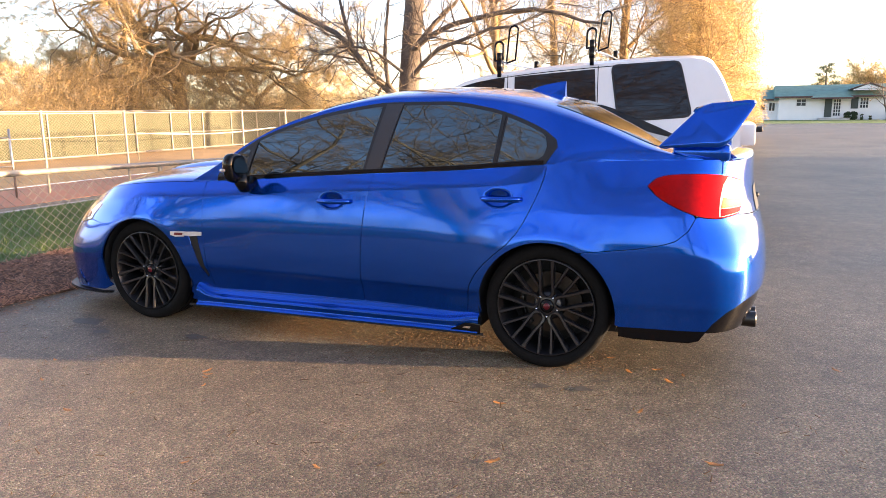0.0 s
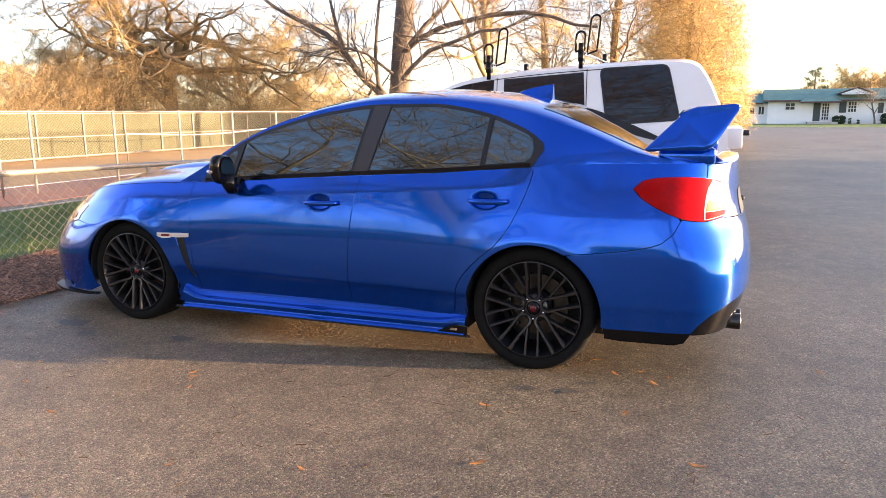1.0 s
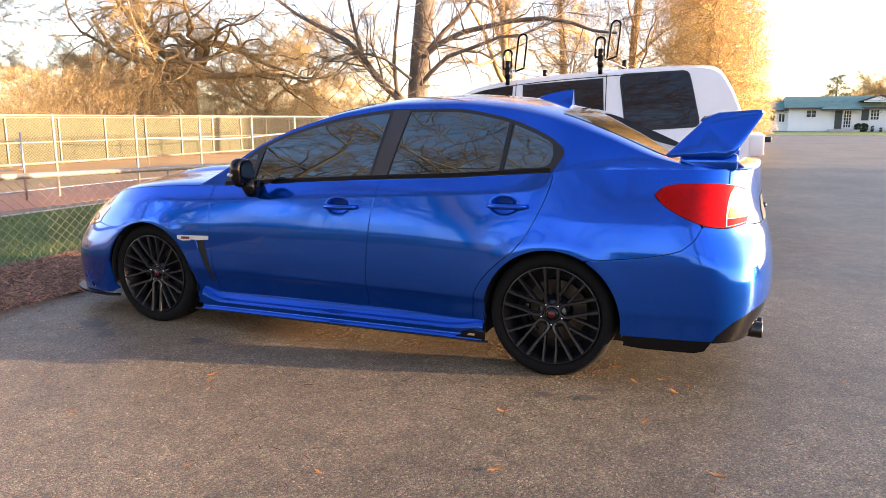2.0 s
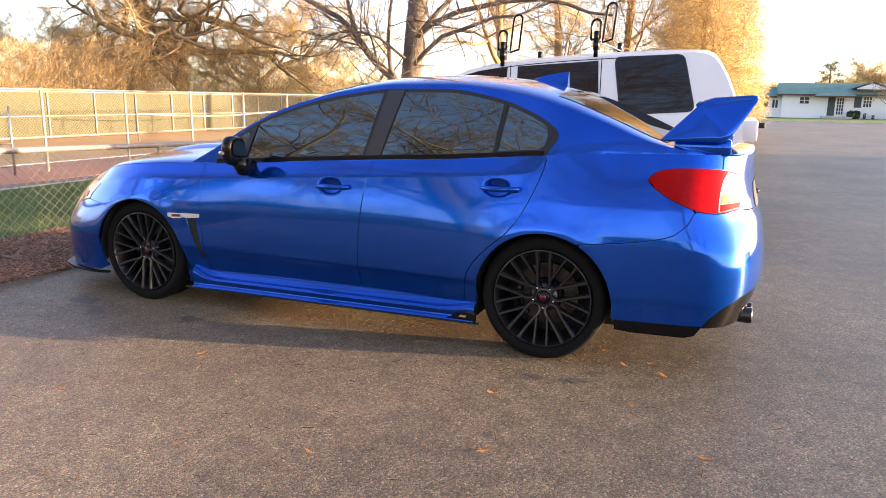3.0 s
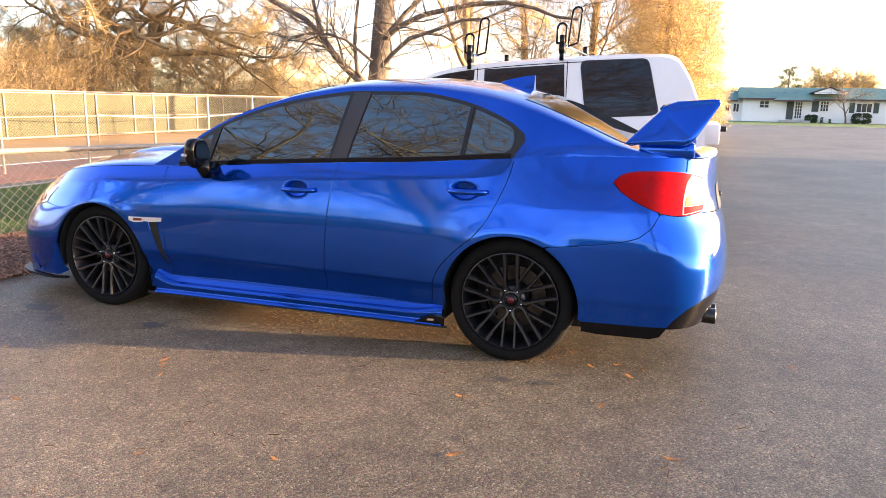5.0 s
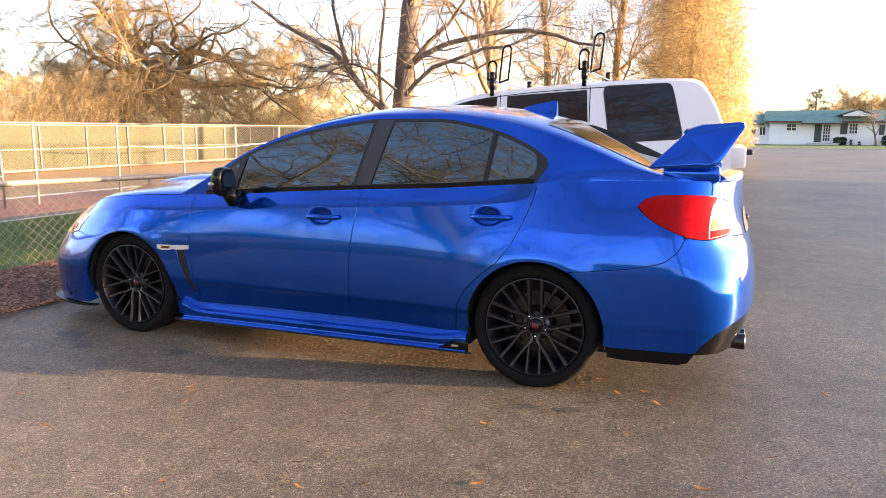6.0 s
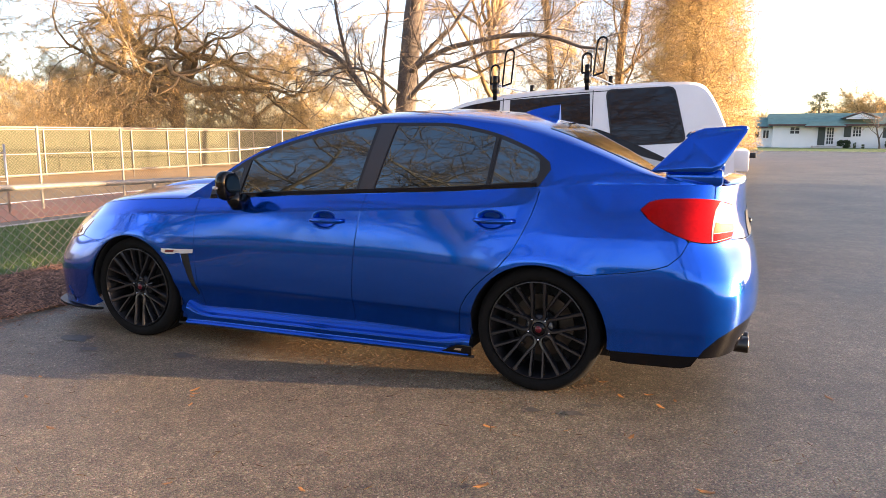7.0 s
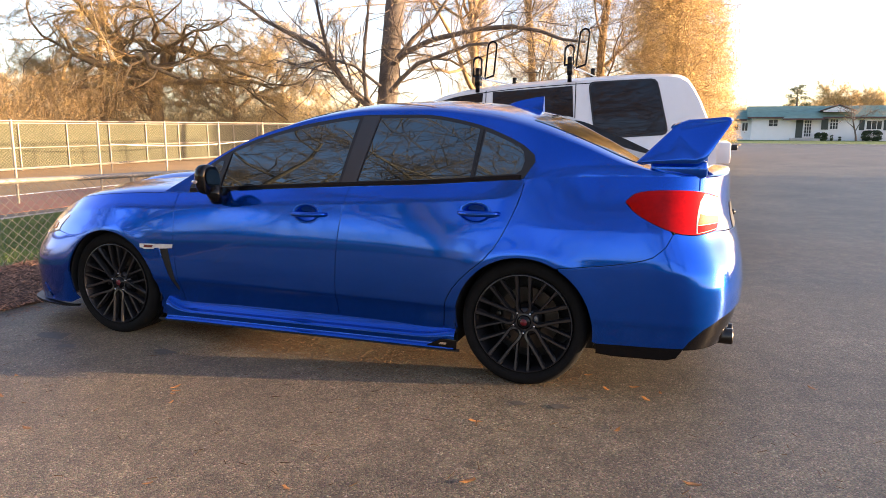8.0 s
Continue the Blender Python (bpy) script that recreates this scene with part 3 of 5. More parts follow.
# boot lid's rear face, with plate and grip
for far in (False, True):
    face = [(s + 0.006, z) for s, z in lamp_poly[12:15]] + [(s + 0.002, z + 0.004) for s, z in lamp_poly[15:18]] + on_shell([(0.806, lamp_up(0.806) + 0.004), (0.806, top_edge(0.806) - 0.003)]) + [(REAR0 + 0.5, 1.072), (REAR0 + 1.2, 1.075), (REAR0 + 1.2, 0.795), (lamp_poly[12][0] + 0.012, lamp_poly[12][1] - 0.002)]
    patch("boot_face", shell, face, PAINT, sedan, far=far)
    patch("plate_recess", shell, [(REAR0 + 1.0, 0.81), (REAR0 + 1.2, 0.81), (REAR0 + 1.2, 0.93), (REAR0 + 1.02, 0.93)], BLACK_TRIM, sedan, "black plate recess", off=0.003, far=far, depth=0.003)
    patch("diffuser", shell, [(REAR0 + 1.2, 0.462), (REAR0 + 0.92, 0.452), (REAR0 + 0.72, 0.418)] + on_shell([(0.862, 0.368), (0.80, 0.308), (0.78, 0.262)]) + [(REAR0 + 0.8, 0.265), (REAR0 + 1.2, 0.265)], GLOSS_BLACK, sedan, "satin black rear diffuser", off=-0.015, far=far)

# side windows
dlo = pchip((-2.08, 0.94), (-1.9, 1.112), (-1.56, 1.262), (-1.25, 1.335), (-0.93, 1.372), (-0.62, 1.372), (-0.37, 1.337), (-0.15, 1.27), (0.0, 1.195), (0.03, 1.17))
belt = lambda x: top_edge(x) + 0.012
for far in (False, True):
    surround = along(belt, -2.06, -0.02, 24, -0.01) + [(0.0, 1.085), (0.035, 1.14)] + list(reversed(along(dlo, -2.05, 0.025, 34)))
    patch("window_surround", cabin_side, surround, BLACK_TRIM, sedan, "black window surround", off=0.003, far=far, step=0.04, depth=0.004)
    patch("belt_moulding", cabin_side, along(belt, -2.05, -0.03, 20, -0.012) + list(reversed(along(belt, -2.05, -0.03, 20, 0.008))), GLOSS_BLACK, sedan, "black belt moulding", off=0.009, far=far, step=0.02, depth=0.008)
    fg = along(belt, -1.825, -1.06, 12, 0.012) + [(-1.0, 1.345)] + list(reversed(along(dlo, -1.79, -1.02, 14, -0.022)))
    rg = along(belt, -0.94, -0.305, 10, 0.012) + [(-0.285, 1.295)] + list(reversed(along(dlo, -0.865, -0.30, 12, -0.02)))
    qg = along(belt, -0.275, -0.06, 6, 0.014) + [(-0.03, 1.10), (-0.02, 1.14), (-0.03, 1.185)] + list(reversed(along(dlo, -0.25, -0.05, 8, -0.022)))
    tg = along(belt, -1.955, -1.87, 4, 0.012) + [(-1.845, 1.10)] + list(reversed(along(dlo, -1.945, -1.86, 6, -0.03)))
    for nm, poly in (("front_window", fg), ("rear_window_pane", rg), ("quarter_window", qg), ("corner_window", tg)):
        patch(nm, cabin_side, poly, TINT, sedan, "dark tinted window", off=0.0055, far=far, step=0.035, depth=0.003)
    patch("pillar_cover", cabin_side, [(-1.045, 0.998), (-0.955, 1.0), (-0.872, 1.362), (-0.975, 1.362)], PILLAR, sedan, "satin black pillar cover", off=0.0065, far=far, step=0.03, depth=0.004)
    patch("window_divider", cabin_side, [(-0.300, 1.035), (-0.290, 1.035), (-0.264, 1.30), (-0.274, 1.305)], BLACK_TRIM, sedan, "thin window divider", off=0.0075, far=far, step=0.03, depth=0.003)
    patch("window_divider", cabin_side, [(-1.875, 0.965), (-1.84, 0.965), (-1.795, 1.155), (-1.825, 1.14)], BLACK_TRIM, sedan, "", off=0.009, far=far, step=0.03, depth=0.004)
    patch("sail_panel", cabin_side, [(-2.055, 0.945), (-1.965, 0.95), (-1.93, 1.05), (-1.955, 1.045)], BLACK_TRIM, sedan, "black mirror sail panel", off=0.008, far=far, step=0.02, depth=0.004)

# bonnet scoop
bm = bmesh.new()
rows = []
for i in range(13):
    u = i / 12
    x = -2.93 + 0.62 * u
    h = 0.036 * math.sin(math.pi * min(1, 0.38 + 0.62 * u)) ** 0.7 + 0.004
    w = 0.27 + 0.05 * (1 - u)
    row = []
    for j in range(17):
        v = -1 + 2 * j / 16
        q = 1 - abs(v) * w / (HALF - 0.08)
        base = hood_top(x, q).z
        row.append(bm.verts.new((x, HALF + v * w, base - 0.004 + h * max(0.0, 1 - abs(v) ** 5))))
    rows.append(row)
for r, q in zip(rows, rows[1:]):
    for j in range(16):
        bm.faces.new((r[j], q[j], q[j + 1], r[j + 1]))
lip = [bm.verts.new(v.co + Vector((0.05, 0, -0.035))) for v in rows[0]]
for j in range(16):
    bm.faces.new((rows[0][j], rows[0][j + 1], lip[j + 1], lip[j]))
part("bonnet_scoop", bm, PAINT, sedan, "blue bonnet scoop")

# wing: a top plane that sweeps down into two broad legs on feet
def wing_section(u, thick):
    """Aerofoil in x and z: u runs round the section."""
    c = math.cos(u)
    return 0.135 * c, thick * math.sin(u) * (1 + 0.5 * -c)


bm = bmesh.new()
rows = []
for i in range(33):
    v = -1 + 2 * i / 32
    y = HALF + v * 0.765
    drop = 0.016 * abs(v) ** 6
    row = []
    for j in range(16):
        dx, dz = wing_section(2 * math.pi * j / 16, 0.016)
        row.append(bm.verts.new((0.795 + dx, y, 1.338 - drop + dz + dx * 0.12)))
    rows.append(row)
for a, b in zip(rows, rows[1:]):
    for j in range(16):
        bm.faces.new((a[j], b[j], b[(j + 1) % 16], a[(j + 1) % 16]))
bm.faces.new(rows[0])
bm.faces.new(list(reversed(rows[-1])))
wing = part("rear_wing", bm, PAINT, sedan, "large blue rear wing", sharp=50)
leg_poly = [(0.515, 1.145), (0.53, 1.14), (0.79, 1.143), (0.825, 1.165), (0.925, 1.33), (0.922, 1.352), (0.90, 1.356), (0.74, 1.344), (0.705, 1.332), (0.672, 1.305)]
for far in (0, 1):
    bm = bmesh.new()
    ring = dense(leg_poly, 0.03)
    rings = []
    for inset, dy in ((0.030, 0.0), (0.012, 0.0), (0.003, 0.004), (0.0, 0.012), (0.0, 0.045), (0.006, 0.056)):
        cx, cz = 0.74, 1.25
        lvl = []
        for x, z in ring:
            r = math.hypot(x - cx, z - cz)
            k = 1 - inset / r
            yy = 0.135 + dy - 0.068 * (1.35 - z) / 0.2
            lvl.append(bm.verts.new((cx + (x - cx) * k, 1.8 - yy if far else yy, cz + (z - cz) * k)))
        rings.append(lvl)
    n = len(ring)
    for a, b in zip(rings, rings[1:]):
        for k in range(n):
            f = (a[k], a[(k + 1) % n], b[(k + 1) % n], b[k])
            bm.faces.new(f if far else tuple(reversed(f)))
    bm.faces.new(rings[0] if not far else list(reversed(rings[0])))
    bm.faces.new(rings[-1] if far else list(reversed(rings[-1])))
    bmesh.ops.recalc_face_normals(bm, faces=bm.faces)
    part("wing_leg", bm, PAINT, wing, sharp=40)
    bm = bmesh.new()
    y0 = 1.8 - 0.34 if far else 0.18
    add_box(bm, 0.575, 0.835, y0, y0 + 0.16, 1.07, 1.15, 0.02)
    part("wing_foot", bm, PAINT, wing, sharp=40)

# shark fin aerial
bm = bmesh.new()
rows = []
for i in range(11):
    u = i / 10
    x = -0.33 + 0.22 * u + (0.0 if u < 1 else 0.004)
    zr = cabin_top(x, 1.0).z - 0.004
    h = 0.092 * u ** 0.85
    w = 0.03 * (0.35 + 0.65 * u ** 0.5)
    rows.append([bm.verts.new((x, HALF + w * a, zr + h * b)) for a, b in ((-1, 0), (-0.8, 0.25), (-0.4, 0.7), (-0.12, 0.97), (0.12, 0.97), (0.4, 0.7), (0.8, 0.25), (1, 0))])
for a, b in zip(rows, rows[1:]):
    for j in range(7):
        bm.faces.new((a[j], b[j], b[j + 1], a[j + 1]))
bm.faces.new(rows[-1])
bmesh.ops.recalc_face_normals(bm, faces=bm.faces)
part("roof_fin", bm, PAINT, sedan, "blue shark-fin aerial", sharp=50)

# mirrors
for far in (0, 1):
    M = Matrix.Translation((0, 1.8, 0)) @ Matrix.Diagonal((1, -1, 1, 1)) if far else Matrix()
    bm = bmesh.new()
    bmesh.ops.create_uvsphere(bm, u_segments=28, v_segments=18, radius=1.0)
    for v in bm.verts:
        x, y, z = v.co
        k = abs(x) ** 3 + abs(y) ** 3 + abs(z) ** 3
        k = k ** (-1 / 3)
        x, y, z = x * k, y * k, z * k
        if x > 0:
            x *= 0.55
        v.co = (-1.765 + 0.056 * x - 0.006 * y, -0.118 + 0.086 * y, 1.016 + 0.084 * z - 0.010 * y)
    bmesh.ops.transform(bm, matrix=M, verts=bm.verts)
    bmesh.ops.recalc_face_normals(bm, faces=bm.faces)
    mirror = part("wing_mirror", bm, GLOSS_BLACK, sedan, "gloss black wing mirror")
    bm = bmesh.new()
    tube(bm, [(-1.80, 0.07, 0.925), (-1.785, 0.01, 0.90), (-1.765, -0.06, 0.905), (-1.755, -0.11, 0.965)], [0.036, 0.036, 0.035, 0.038], 14)
    for v in bm.verts:
        v.co.x = -1.77 + (v.co.x + 1.77) * 1.15
    bmesh.ops.transform(bm, matrix=M, verts=bm.verts)
    bmesh.ops.recalc_face_normals(bm, faces=bm.faces)
    part("mirror_foot", bm, GLOSS_BLACK, mirror)
    bm = bmesh.new()
    ring = [bm.verts.new((-1.7315 - 0.007 * math.cos(a), -0.118 + 0.070 * math.cos(a), 1.022 + 0.052 * math.sin(a) - 0.012 * math.cos(a))) for a in [2 * math.pi * i / 28 for i in range(28)]]
    bm.faces.new(ring)
    bmesh.ops.transform(bm, matrix=M, verts=bm.verts)
    part("mirror_glass", bm, TINT, mirror, "dark mirror glass", smooth=False)
    bm = bmesh.new()
    tube(bm, [(-1.828, -0.14, 1.006), (-1.81, -0.19, 1.008), (-1.775, -0.210, 1.010)], [0.008, 0.012, 0.008], 8)
    bmesh.ops.transform(bm, matrix=M, verts=bm.verts)
    bmesh.ops.recalc_face_normals(bm, faces=bm.faces)
    part("mirror_indicator", bm, CLEAR_LENS, mirror, "clear side indicator")

# exhaust tips, plate and bracket
for far in (0, 1):
    for dy in (0.0, 0.10):
        y = (1.8 - 0.36 - dy) if far else 0.36 + dy
        bm = bmesh.new()
        lathe(bm, [(0.036, -0.14), (0.041, 0.0), (0.039, 0.006), (0.034, 0.0), (0.033, -0.12), (0.001, -0.12)], 28, Matrix.Translation((0.997, y, 0.272)) @ pose(0, 0, 0, 0, 0, -90))
        part("exhaust_tip", bm, STEEL_DARK, sedan, "dark steel exhaust tip")
bm = box(0.90, 0.97, 0.64, 1.16, 0.21, 0.26, 0.012)
part("diffuser_fin", bm, BLACK_TRIM, sedan, "black diffuser fin")
bm = box(0.955, 0.961, 0.74, 1.06, 0.81, 0.92, 0.003)
part("number_plate", bm, WHITE_TRIM, sedan, "plain white number plate")
bm = bmesh.new()
add_box(bm, 0.955, 0.98, 0.885, 0.905, 0.815, 0.832, 0.004)
bmesh.ops.create_uvsphere(bm, u_segments=14, v_segments=10, radius=0.016, matrix=Matrix.Translation((0.98, 0.895, 0.843)))
part("bracket", bm, STEEL_DARK, sedan, "small dark bracket at the plate")


# wheels
def wheel(x, y, flip, turn, steer):
    hub = part("wheel", lathe(bmesh.new(), [(0.036, 0.048), (0.07, 0.052), (0.08, 0.075), (0.082, 0.12)], 40), RIM, sedan, "dark grey multi-spoke alloy wheel")
    hub.matrix_basis = pose(x, y, 0.325, 0, 0, (180 if flip else 0) + steer) @ pose(0, 0, 0, 0, turn, 0)
    # tyre: sidewall with a rim protector, shoulders and grooved tread
    prof = [(0.250, 0.034), (0.256, 0.022), (0.264, 0.012), (0.277, 0.004), (0.292, 0.002), (0.308, 0.006), (0.320, 0.018), (0.3255, 0.034)]
    for g in range(4):
        y0 = 0.052 + g * 0.042
        prof += [(0.327, y0), (0.327, y0 + 0.012), (0.320, y0 + 0.014), (0.320, y0 + 0.022), (0.327, y0 + 0.024)]
    prof += [(0.3255, 0.214), (0.308, 0.238), (0.275, 0.243), (0.24, 0.23)]
    part("tyre", lathe(bmesh.new(), prof, 72), RUBBER, hub, "black low-profile tyre", sharp=60)
    part("rim", lathe(bmesh.new(), [(0.224, 0.21), (0.230, 0.10), (0.236, 0.05), (0.243, 0.026), (0.247, 0.012), (0.2505, 0.005), (0.2545, 0.006), (0.257, 0.016), (0.256, 0.03)], 72), RIM, hub, sharp=50)
    # five forked main spokes and five forked second ones between them
    bm = bmesh.new()

    def spoke(pts, w):
        rows = []
        for i, (r, a, yy, ww) in enumerate(pts):
            c, t = Vector((r * math.cos(a), yy, r * math.sin(a))), Vector((-math.sin(a), 0, math.cos(a)))
            rows.append([bm.verts.new(c - t * ww * w), bm.verts.new(c - t * ww * w * 0.55 + Vector((0, -0.007, 0))), bm.verts.new(c + t * ww * w * 0.55 + Vector((0, -0.007, 0))), bm.verts.new(c + t * ww * w),
                         bm.verts.new(c + t * ww * w + Vector((0, 0.028, 0))), bm.verts.new(c - t * ww * w + Vector((0, 0.028, 0)))])
        for p, q in zip(rows, rows[1:]):
            for j in range(6):
                bm.faces.new((p[j], q[j], q[(j + 1) % 6], p[(j + 1) % 6]))

    for k in range(5):
        a0 = radians(90 + 72 * k)
        for sgn in (-1, 1):
            spoke([(0.047, a0, 0.044, 1.1), (0.052, a0 + sgn * 0.28, 0.043, 1.1), (0.064, a0 + sgn * 0.43, 0.041, 1.1), (0.080, a0 + sgn * 0.425, 0.038, 1.05), (0.10, a0 + sgn * 0.34, 0.034, 1.0), (0.13, a0 + sgn * 0.245, 0.029, 0.95),
                   (0.18, a0 + sgn * 0.178, 0.022, 0.95), (0.249, a0 + sgn * 0.14, 0.012, 1.25)], 0.0098)
            spoke([(0.086, a0 + sgn * 0.37, 0.042, 1.0), (0.105, a0 + sgn * 0.355, 0.039, 1.0), (0.133, a0 + sgn * 0.41, 0.035, 0.95), (0.18, a0 + sgn * 0.452, 0.027, 0.95), (0.249, a0 + sgn * 0.495, 0.016, 1.2)], 0.0080)
    bmesh.ops.recalc_face_normals(bm, faces=bm.faces)
    part("spokes", bm, RIM, hub, sharp=35)
    part("centre_cap", lathe(bmesh.new(), [(0.0005, 0.036), (0.024, 0.037), (0.028, 0.040), (0.036, 0.044), (0.038, 0.06)], 28), GLOSS_BLACK, hub, "black centre cap")
    part("cap_emblem", lathe(bmesh.new(), [(0.0005, 0.0345), (0.017, 0.0348), (0.018, 0.038)], 20), CRIMSON, hub, "crimson cap emblem")
    for k in range(5):
        a = radians(54 + 72 * k)
        bm = bmesh.new()
        lathe(bm, [(0.0005, 0.036), (0.005, 0.037), (0.006, 0.041), (0.006, 0.06)], 10, Matrix.Translation((0.057 * math.cos(a), 0, 0.057 * math.sin(a))))
        part("wheel_nut", bm, CHROME, hub)
    part("brake_disc", lathe(bmesh.new(), [(0.09, 0.135), (0.165, 0.135), (0.165, 0.16), (0.09, 0.16)], 48), STEEL_DARK, hub, "grey brake disc", sharp=30)
    bm = bmesh.new()
    for a in range(-4, 5):
        t = radians(200 + a * 5)
        add_box(bm, -0.012, 0.012, 0.105, 0.17, -0.03, 0.03, 0.004, Matrix.Translation((0.15 * math.cos(t), 0, 0.15 * math.sin(t))) @ pose(0, 0, 0, 0, -math.degrees(t), 0))
    part("brake_caliper", bm, STEEL_DARK, hub, "grey brake caliper")
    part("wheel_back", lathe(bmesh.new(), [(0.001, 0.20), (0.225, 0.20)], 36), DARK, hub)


wheel(-2.65, 0.022, False, 36, 0)
wheel(0.0, 0.018, False, 0, 0)
wheel(-2.65, 1.778, True, 20, 0)
wheel(0.0, 1.782, True, 40, 0)


# ---- ground ----
def asphalt_material():
    """Worn asphalt: mixed aggregate in a dark binder, broad patches of wear, fine cracks."""
    m = bpy.data.materials.new("worn_asphalt")
    m.use_nodes = True
    nt = m.node_tree
    b = nt.nodes["Principled BSDF"]
    tc = nt.nodes.new("ShaderNodeTexCoord")
    vor = node(nt, "ShaderNodeTexVoronoi", Scale=145.0)
    vor2 = node(nt, "ShaderNodeTexVoronoi", Scale=290.0)
    wear = node(nt, "ShaderNodeTexNoise", Scale=0.55, Detail=6.0, Roughness=0.62)
    mid = node(nt, "ShaderNodeTexNoise", Scale=7.0, Detail=5.0, Roughness=0.65)
    for n in (vor, vor2, wear, mid):
        nt.links.new(tc.outputs["Object"], n.inputs["Vector"])
    stone = nt.nodes.new("ShaderNodeValToRGB")
    el = stone.color_ramp.elements
    el[0].position, el[0].color = 0.0, (0.049, 0.0385, 0.025, 1)
    el[1].position, el[1].color = 1.0, (0.62, 0.52, 0.42, 1)
    for p, c in ((0.30, (0.117, 0.092, 0.059, 1)), (0.62, (0.196, 0.155, 0.099, 1)), (0.84, (0.315, 0.255, 0.165, 1)), (0.93, (0.42, 0.355, 0.245, 1))):
        e = el.new(p)
        e.color = c
    nt.links.new(vor.outputs["Color"], stone.inputs[0])
    stone2 = nt.nodes.new("ShaderNodeMix")
    stone2.data_type = "RGBA"
    stone2.blend_type = "MULTIPLY"
    stone2.inputs["Factor"].default_value = 0.4
    nt.links.new(stone.outputs[0], stone2.inputs["A"])
    nt.links.new(vor2.outputs["Color"], stone2.inputs["B"])
    hs = node(nt, "ShaderNodeHueSaturation", Saturation=1.0)
    nt.links.new(stone2.outputs["Result"], hs.inputs["Color"])
    k = node(nt, "ShaderNodeMapRange")
    k.inputs["From Min"].default_value, k.inputs["From Max"].default_value = 0.3, 0.75
    k.inputs["To Min"].default_value, k.inputs["To Max"].default_value = 0.55, 1.22
    nt.links.new(wear.outputs[0], k.inputs["Value"])
    k2 = node(nt, "ShaderNodeMapRange")
    k2.inputs["From Min"].default_value, k2.inputs["From Max"].default_value = 0.3, 0.7
    k2.inputs["To Min"].default_value, k2.inputs["To Max"].default_value = 0.72, 1.28
    nt.links.new(mid.outputs[0], k2.inputs["Value"])
    prod = nt.nodes.new("ShaderNodeMath")
    prod.operation = "MULTIPLY"
    nt.links.new(k.outputs[0], prod.inputs[0])
    nt.links.new(k2.outputs[0], prod.inputs[1])
    nt.links.new(prod.outputs[0], hs.inputs["Value"])
    nt.links.new(hs.outputs[0], b.inputs["Base Color"])
    b.inputs["Roughness"].default_value = 0.58
    b.inputs["Specular IOR Level"].default_value = 0.55
    b.inputs["Diffuse Roughness"].default_value = 1.0
    bp = node(nt, "ShaderNodeBump", Strength=0.55, Distance=0.002)
    nt.links.new(vor.outputs["Distance"], bp.inputs["Height"])
    bp.invert = True
    nt.links.new(bp.outputs[0], b.inputs["Normal"])
    return m


def slab(name, outline, z0, z1, mat, label, category):
    bm = bmesh.new()
    lo, hi = [bm.verts.new((x, y, z0)) for x, y in outline], [bm.verts.new((x, y, z1)) for x, y in outline]
    bm.faces.new(hi)
    n = len(outline)
    for i in range(n):
        bm.faces.new((lo[i], lo[(i + 1) % n], hi[(i + 1) % n], hi[i]))
    bmesh.ops.recalc_face_normals(bm, faces=bm.faces)
    return tagged(part(name, bm, mat, smooth=False), label, category, kind="structure")


ASPHALT = asphalt_material()
MULCH = material("mulch_bed", (0.10, 0.058, 0.04), 0.95, vary=0.4, scale=9, fine=70, bump=0.02, bump_scale=45)
TURF = material("turf", (0.07, 0.13, 0.025), 0.9, vary=0.35, scale=2, fine=60, bump=0.015, bump_scale=90)
COURT = material("red_court_surface", (0.40, 0.185, 0.11), 0.8, vary=0.15, scale=0.6, fine=40)
COURT_GREEN = material("tan_court_surface", (0.50, 0.29, 0.11), 0.8, vary=0.15, scale=0.6, fine=40)
DUST = material("dry_field", (0.30, 0.27, 0.10), 0.95, vary=0.3, scale=0.4, fine=6, bump=0.03, bump_scale=8)
bm = bmesh.new()
bmesh.ops.create_grid(bm, x_segments=2, y_segments=2, size=900)
tagged(part("ground", bm, ASPHALT, smooth=False), "worn grey-brown asphalt parking lot", "asphalt", kind="structure")
rng = random.Random(4)
edge = [(-3.84 + 0.045 * math.sin(i * 1.7) + rng.uniform(-0.03, 0.03), -14 + i * 0.35) for i in range(150)]
slab("mulch_bed", edge + [(-5.25, 38), (-5.25, -14)], -0.02, 0.018, MULCH, "brown bark mulch bed along the lot's edge", "mulch")
slab("lawn_1", [(-5.25, -14), (-5.25, 38), (-8.35, 38), (-8.35, -14)], -0.02, 0.022, TURF, "short green lawn strip", "lawn")
slab("kerb", [(-8.35, -14), (-8.35, 38), (-8.47, 38), (-8.47, -14)], -0.02, 0.026, CONCRETE, "pale concrete kerb", "kerb")
slab("court", [(-9.0, -14), (-9.0, 30), (-19.4, 30), (-19.4, -14)], -0.02, 0.008, COURT, "reddish tennis court surface", "court")
slab("court_field", [(-11.6, -8), (-11.6, 28), (-19.3, 28), (-19.3, -8)], 0.0, 0.013, COURT_GREEN, "tan court playing field", "court")
slab("field", [(-19.4, -40), (-19.4, 30), (-7, 30), (-7, 58), (-30, 72), (-120, 160), (-160, -40)], -0.02, 0.02, DUST, "dry leaf-strewn ground under the trees", "ground")
slab("lawn_2", [(-20, 58.2), (40, 58.2), (40, 110), (-20, 110)], -0.02, 0.05, TURF, "front lawn of the bungalow", "lawn")
slab("road_kerb", [(-20, 58.0), (40, 58.0), (40, 58.2), (-20, 58.2)], -0.02, 0.055, CONCRETE, "pale kerb along the lawn", "kerb")

